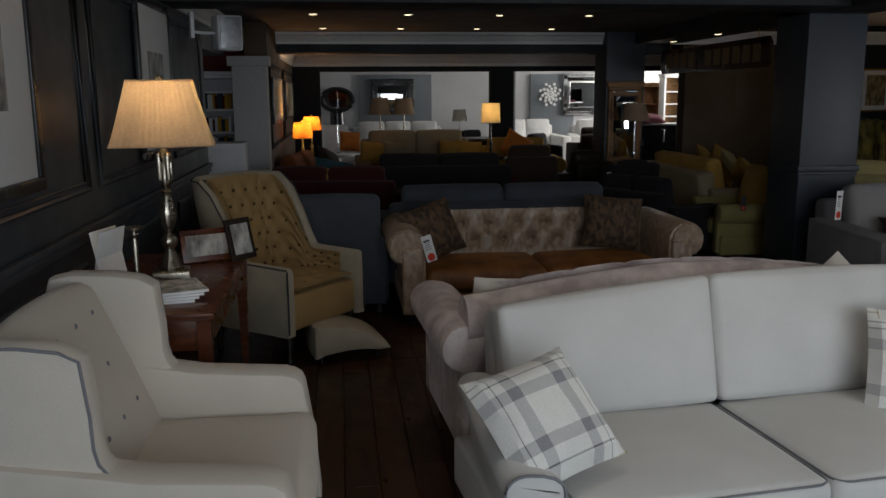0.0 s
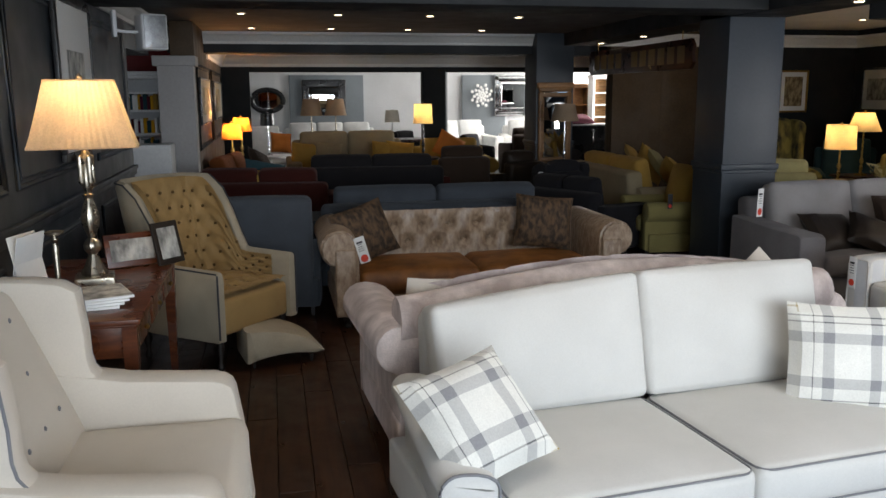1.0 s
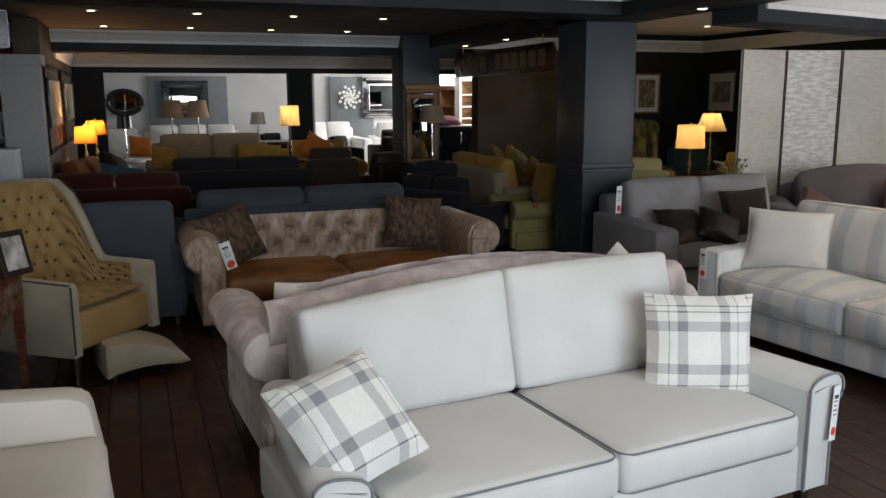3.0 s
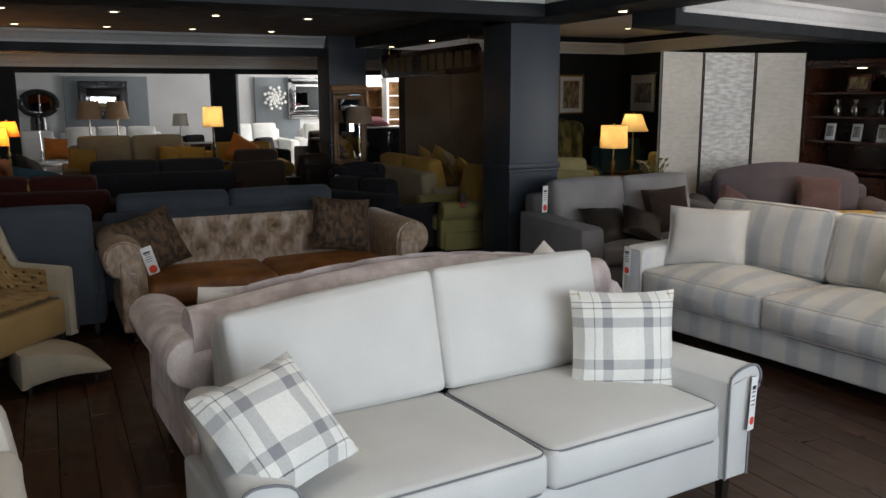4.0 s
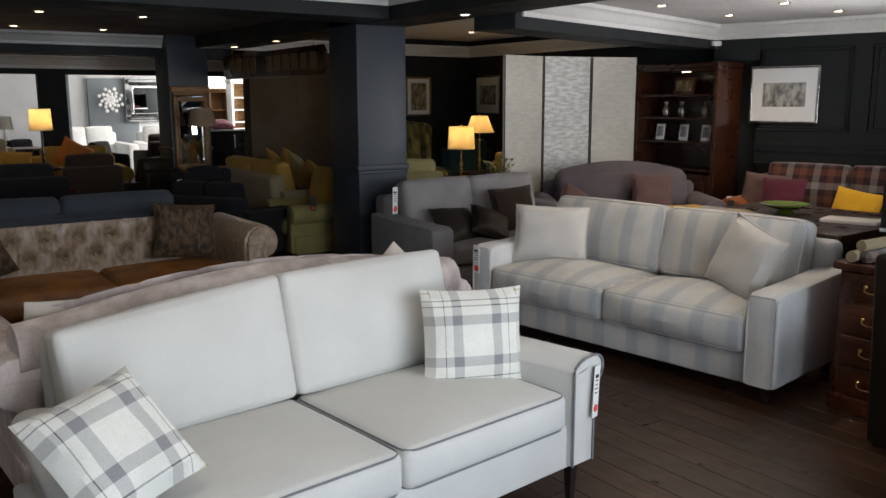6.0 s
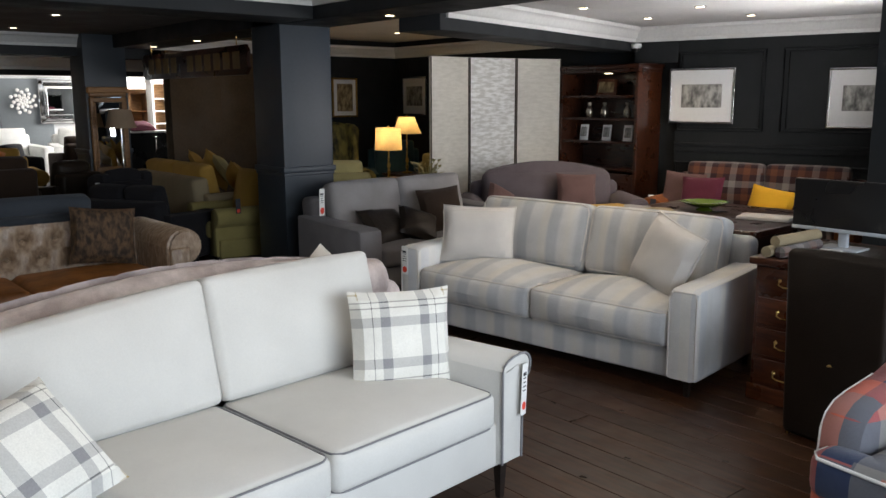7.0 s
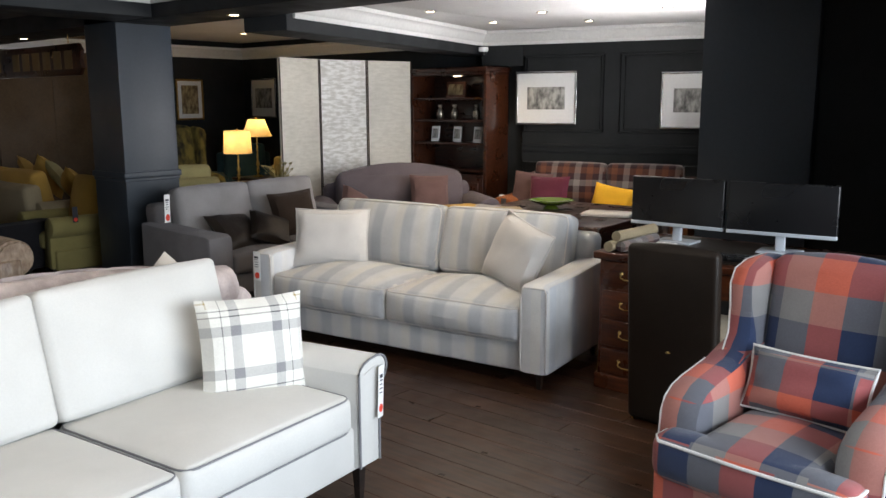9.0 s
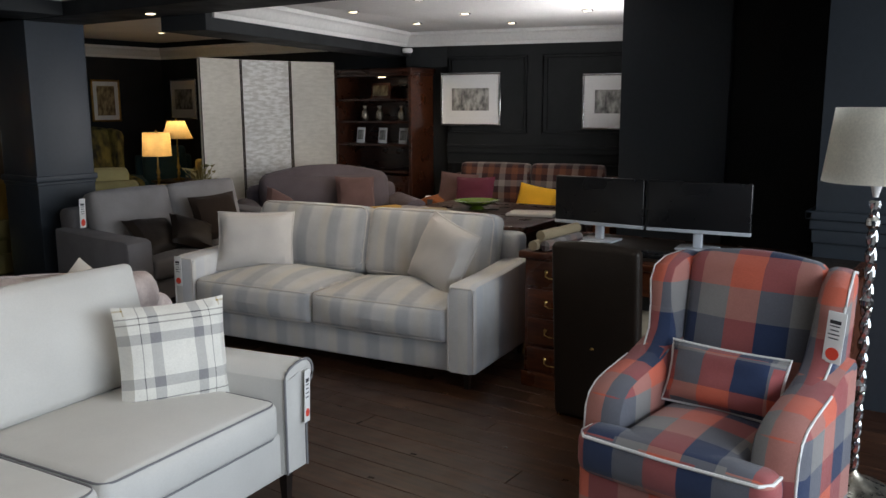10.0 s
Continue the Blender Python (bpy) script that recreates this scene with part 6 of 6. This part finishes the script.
price_tag(pose(2.74, 8.40, 0.74), 0.05, 0.14)
sofa(pose(3.02, 7.95, 0, 0, 0, 120), "black velvet sofa in the dark bay", 1.2, 0.85, BLACK_CLOTH, back_h=0.80, n=2, arm_h=0.55)
sofa(pose(4.06, 8.95, 0, 0, 0, 90), "beige scroll-arm sofa with its back to the aisle", 1.92, 0.88, BEIGE, BEIGE, GOLD_CLOTH, back_h=0.92, arm_h=0.66, roll=0.11, n=2)
for dy, z, rz, mt in ((-0.62, 0.74, 20, GOLD_CLOTH), (-0.35, 0.80, -14, OLIVE_PALE), (-0.05, 0.82, 30, GOLD_CLOTH), (0.30, 0.80, -20, GOLD_CLOTH)):
    throw_cushion(pose(4.22, 8.95 + dy, z, -38, rz, 78), 0.46, 0.42, mt, "gold damask cushion heaped on the beige sofa")
sofa(pose(3.80, 7.60, 0, 0, 0, -94), "olive armchair with scroll arms beside the pillar", 0.76, 0.74, OLIVE, OLIVE, GOLD_CLOTH, back_h=0.90, arm_h=0.60, roll=0.09, n=1, arm_w=0.16, leg_h=0.12)
price_tag(pose(3.62, 7.19, 0.62, 0, 0, 4), 0.05, 0.14, CARD_INK)
sofa(pose(-0.30, 10.1, 0, 0, 0, 80), "rust velvet sofa by the wall", 1.5, 0.85, RUST, back_h=0.92, arm_h=0.70, n=2, roll=0.1)
throw_cushion(pose(-0.15, 10.2, 0.80, -30, 20, 60), 0.42, 0.40, DARK_BROWN, "dark brown cushion on the rust sofa")
t = thing("sofa_table", "narrow dark table holding two lamps", "table", pose(-0.50, 11.25, 0))
bm = bmesh.new()
rbox(bm, (0, 0, 0.74), (0.46, 1.0, 0.03), 0.006, 1)
part("tabletop", bm, MAHOGANY, t)
for sx in (-0.18, 0.18):
    for sy in (-0.44, 0.44):
        leg(t, sx, sy, 0.73, MAHOGANY, 0.02)
table_lamp(pose(-0.52, 11.0, 0.755), "gilt table lamp with an amber shade, lit", BRASS, 0.52, 0.13, 0.11, 0.20, SHADE_AMBER, 30.0, False, "post", colour=(1.0, 0.50, 0.17))
table_lamp(pose(-0.42, 11.6, 0.755), "gilt table lamp with a small amber shade, lit", BRASS, 0.58, 0.14, 0.10, 0.18, SHADE_AMBER, 30.0, False, "post", colour=(1.0, 0.50, 0.17))
sofa(pose(1.04, 11.75, 0, 0, 0, 0), "tall-backed sand coloured sofa with gold cushions", 1.75, 0.95, BEIGE, BEIGE, BEIGE, back_h=1.10, arm_h=0.74, n=2)
for x, mt in ((0.42, GOLD_CLOTH), (0.72, BEIGE), (1.52, GOLD_CLOTH), (1.72, GOLD_CLOTH)):
    throw_cushion(pose(x, 11.55, 0.80, -16, 6, 4), 0.40, 0.38, mt, "gold and sand cushion on the tall sofa")
sofa(pose(2.55, 12.1, 0, 0, 0, -6), "amber gold sofa with matching cushions", 1.25, 0.9, GOLD_CLOTH, back_h=0.96, arm_h=0.72, n=2, roll=0.1)
throw_cushion(pose(2.5, 11.95, 0.88, -16, 30, 4), 0.42, 0.38, ORANGE, "orange cushion on the amber sofa")
table_lamp(pose(1.96, 11.05, 0.80), "turned table lamp with a yellow drum shade, lit", PLASTIC_BLACK, 0.70, 0.13, 0.12, 0.25, SHADE_YELLOW, 2.5, False, "post")
t = thing("lamp_table", "small round dark lamp table", "table", pose(1.96, 11.05, 0))
bm = bmesh.new()
lathe(bm, [(0.16, 0), (0.05, 0.03), (0.03, 0.1), (0.04, 0.5), (0.03, 0.74), (0.22, 0.77), (0.22, 0.80)], 20)
part("pedestal", bm, MAHOGANY_DARK, t)
t = wall_mirror(pose(3.56, 10.36, 1.20, 0, 0, 0), "tall oak-framed mirror standing against the pillar", 0.44, 1.02, 0.06, OAK)
bm = bmesh.new()
rbox(bm, (0, -0.01, 0.53), (0.48, 0.07, 0.07), 0.015, 1)
part("crest", bm, OAK, t, "oak top rail")
bm = bmesh.new()
rbox(bm, (0, 0.0, -0.86), (0.42, 0.05, 0.68), 0.01, 1)
part("plinth", bm, MAHOGANY_DARK, t)
table_lamp(pose(3.48, 9.75, 0.72), "chrome column lamp with a tan shade, unlit", CHROME, 0.78, 0.17, 0.12, 0.20, SHADE_TAN, 0.0, False, "post")
t = thing("lamp_table", "small dark square table under the chrome lamp", "table", pose(3.48, 9.75, 0))
bm = bmesh.new()
rbox(bm, (0, 0, 0.70), (0.4, 0.4, 0.04), 0.006, 1)
part("tabletop", bm, MAHOGANY_DARK, t)
for sx in (-0.16, 0.16):
    for sy in (-0.16, 0.16):
        leg(t, sx, sy, 0.69, MAHOGANY_DARK, 0.02)

# hanging sign board: lettering shown as plain gilt bars
t = thing("hanging_sign", "long dark sign board with shaped ends and worn gilt lettering", "sign", pose(4.0, 8.93, 1.995, 0, 0, -90))
bm = bmesh.new()
extrude(bm, [(-1.36, -0.08), (-1.30, -0.145), (1.30, -0.145), (1.36, -0.08), (1.33, 0.0), (1.36, 0.08), (1.30, 0.145), (-1.30, 0.145), (-1.36, 0.08), (-1.33, 0.0)], -0.02, 0.02, "y", 0.006)
part("board", bm, MAHOGANY_DARK, t)
for k, x in enumerate((-1.08, -0.86, -0.64, -0.42, 0.02, 0.24, 0.46, 0.68, 0.90, 1.12)):
    bm = bmesh.new()
    rbox(bm, (x, -0.022, 0), (0.15, 0.004, 0.17), 0.001, 1)
    part("lettering_bar", bm, SIGN_GOLD, t, "worn gilt bar")
for x in (-1.1, 1.1):
    bm = bmesh.new()
    tube(bm, [(x, 0, 0.14), (x, 0, 0.235)], 0.005, 6)
    part("hanger", bm, BRASS, t)

# ---- bright far room ----
wall_mirror(pose(-0.086, 18.53, 1.525, 5), "oval wall mirror in a thick black frame", 0.66, 0.46, 0.11, PLASTIC_BLACK, True)
wall_mirror(pose(1.12, 18.50, 1.585), "large black carved wall mirror", 0.94, 0.76, 0.12, PLASTIC_BLACK)
wall_mirror(pose(5.48, 18.50, 1.62), "large silver framed wall mirror", 1.10, 0.95, 0.14, CHROME)
wall_mirror(pose(3.05, 16.6, 1.65, 0, 0, -80), "tall black-framed mirror on a grey return", 0.7, 0.9, 0.08, PLASTIC_BLACK)
t = thing("wall_ornament", "round silver disc ornament on the wall", "ornament", pose(4.64, 18.50, 1.61))
bm = bmesh.new()
for k in range(5):
    for j in range(8):
        a = 2 * math.pi * j / 8 + 0.3 * k
        lathe(bm, [(0.02, 0), (0.038, 0.012), (0.02, 0.02)], 8, pose(0.06 * k * math.cos(a), 0, 0.06 * k * math.sin(a), 90))
part("discs", bm, WHITE_PAINT, t)
sofa(pose(1.2, 17.9, 0), "white cotton sofa against the grey panel", 2.1, 0.9, WHITE_CLOTH, back_h=1.04, arm_h=0.7, n=3)
sofa(pose(-0.35, 17.0, 0, 0, 0, 20), "white leather sofa in the bright room", 1.6, 0.9, WHITE_CLOTH, back_h=1.0, arm_h=0.7, n=2)
throw_cushion(pose(0.15, 16.7, 0.72, -16, 5, 15), 0.42, 0.40, ORANGE, "orange cushion on the white sofa")
sofa(pose(3.9, 17.2, 0, 0, 0, 10), "white cotton sofa beyond the wide opening", 1.5, 0.9, WHITE_CLOTH, back_h=1.08, arm_h=0.76, n=2)
sofa(pose(5.4, 17.4, 0, 0, 0, -8), "white armchair beyond the wide opening", 1.2, 0.9, WHITE_CLOTH, back_h=1.06, arm_h=0.76, n=2)
sofa(pose(4.7, 15.6, 0, 0, 0, 185), "dark brown armchair in the bright room", 0.7, 0.75, DARK_BROWN, back_h=0.98, arm_h=0.7, n=1, arm_w=0.1)
for x, y, rz in ((3.75, 15.6, 30), (2.3, 17.1, -20), (2.75, 17.5, 12)):
    sofa(pose(x, y, 0, 0, 0, rz), "small dark tub chair in the bright room", 0.6, 0.62, BLACK_CLOTH, back_h=0.86, arm_h=0.66, n=1, arm_w=0.1)
t = thing("dining_table", "dark dining table with white cloth in the bright room", "table", pose(2.45, 16.4, 0))
bm = bmesh.new()
rbox(bm, (0, 0, 0.76), (1.1, 0.8, 0.04), 0.006, 1)
part("tabletop", bm, MAHOGANY_DARK, t)
for sx in (-0.48, 0.48):
    for sy in (-0.34, 0.34):
        leg(t, sx, sy, 0.75, MAHOGANY_DARK, 0.03)
table_lamp(pose(2.3, 16.4, 0.78), "white table lamp with a white shade in the bright room", WHITE_PAINT, 0.55, 0.15, 0.12, 0.22, SHADE_CREAM, 0.0, False, "post")
t = thing("console_table", "low dark console behind the tall sofa", "table", pose(1.1, 12.75, 0))
bm = bmesh.new()
rbox(bm, (0, 0, 0.86), (1.4, 0.35, 0.04), 0.006, 1)
part("tabletop", bm, MAHOGANY_DARK, t)
for sx in (-0.64, 0.64):
    for sy in (-0.13, 0.13):
        leg(t, sx, sy, 0.85, MAHOGANY_DARK, 0.025)
for x in (0.57, 0.93):
    table_lamp(pose(x, 12.75, 0.88), "pewter urn lamp with a tan shade, unlit", PEWTER, 0.69, 0.165, 0.12, 0.24, SHADE_TAN, 0.0, False, "post")
table_lamp(pose(-0.084, 14.9, 0.60), "chrome lamp with a black shade, unlit", CHROME, 0.72, 0.13, 0.12, 0.20, PLASTIC_BLACK, 0.0, False, "post")
t = thing("coffee_table", "round white coffee table in the bright room", "table", pose(-0.084, 14.9, -0.02))
bm = bmesh.new()
lathe(bm, [(0.25, 0), (0.06, 0.04), (0.05, 0.55), (0.38, 0.59), (0.38, 0.62)], 28)
part("pedestal", bm, WHITE_PAINT, t)
bookcase(pose(6.86, 16.9, 0), "white painted open bookcase in the bright room", 0.52, 0.3, 1.98, WHITE_PAINT, (0.4, 0.8, 1.15, 1.4, 1.65), 0, OAK)
bookcase(pose(6.48, 17.3, 0), "tall narrow oak cabinet in the bright room", 0.40, 0.3, 1.80, OAK, (0.5, 1.0, 1.4), 0, OAK, "oak_cabinet")
t = thing("sideboard", "black sideboard with chrome handles in the bright room", "sideboard", pose(5.55, 14.9, 0))
bm = bmesh.new()
rbox(bm, (0, 0, 0.525), (1.4, 0.45, 1.05), 0.008, 1)
part("body", bm, PLASTIC_BLACK, t)
bm = bmesh.new()
rbox(bm, (0, 0, 1.065), (1.44, 0.48, 0.03), 0.004, 1)
part("top", bm, WHITE_PAINT, t, "pale top")
for x in (-0.25, 0.25):
    bm = bmesh.new()
    tube(bm, [(x, -0.24, 0.75), (x, -0.25, 0.78), (x, -0.25, 0.95), (x, -0.24, 0.98)], 0.01, 6)
    part("handle", bm, CHROME, t, "chrome bar handle")
throw_cushion(pose(5.6, 14.85, 1.16, -70, 0, 10), 0.5, 0.35, PLUM, "plum folded throw on the sideboard")

# ---- floor boards, laid along the room; the near ones as pieces, the rest joined ----
BOARD_W = 0.150
rng = random.Random(3)
floor = tagged(new("floor"), "dark stained wide timber floor boards", "floor", "", "structure")
board_meshes = {}


def board_mesh(length):
    if length not in board_meshes:
        bm = bmesh.new()
        rbox(bm, (0, 0, -0.010), (BOARD_W - 0.003, length - 0.003, 0.020), 0.0025, 1)
        me = bpy.data.meshes.new("floor_board")
        bmesh.ops.recalc_face_normals(bm, faces=bm.faces)
        bm.to_mesh(me)
        bm.free()
        me.materials.append(FLOORWOOD)
        board_meshes[length] = me
    return board_meshes[length]


rest = bmesh.new()
x = -3.5
while x < 9.0:
    y = -2.9 + rng.uniform(-1.2, 0)
    while y < 19.0:
        length = rng.choice((1.2, 1.5, 1.8))
        cx, cy = x + BOARD_W / 2, y + length / 2
        near = (-0.6 < cx < 0.7 and 1.5 < cy < 6.8) or (2.2 < cx < 4.9 and -0.5 < cy < 3.2)
        if near:
            ob = new("floor_board", board_mesh(length))
            ob.location = (cx, cy, 0)
            ob.parent = floor
        else:
            vs = [rest.verts.new((cx + sx * (BOARD_W / 2 - 0.0015), cy + sy * (length / 2 - 0.0015), 0)) for sx, sy in ((-1, -1), (1, -1), (1, 1), (-1, 1))]
            lo = [rest.verts.new((v.co.x, v.co.y, -0.02)) for v in vs]
            rest.faces.new(vs)
            for k in range(4):
                rest.faces.new((vs[k], lo[k], lo[(k + 1) % 4], vs[(k + 1) % 4]))
        y += length
    x += BOARD_W
tagged(part("floor_boards_rest", rest, FLOORWOOD, floor), "dark stained timber floor boards", "", "", "stuff")
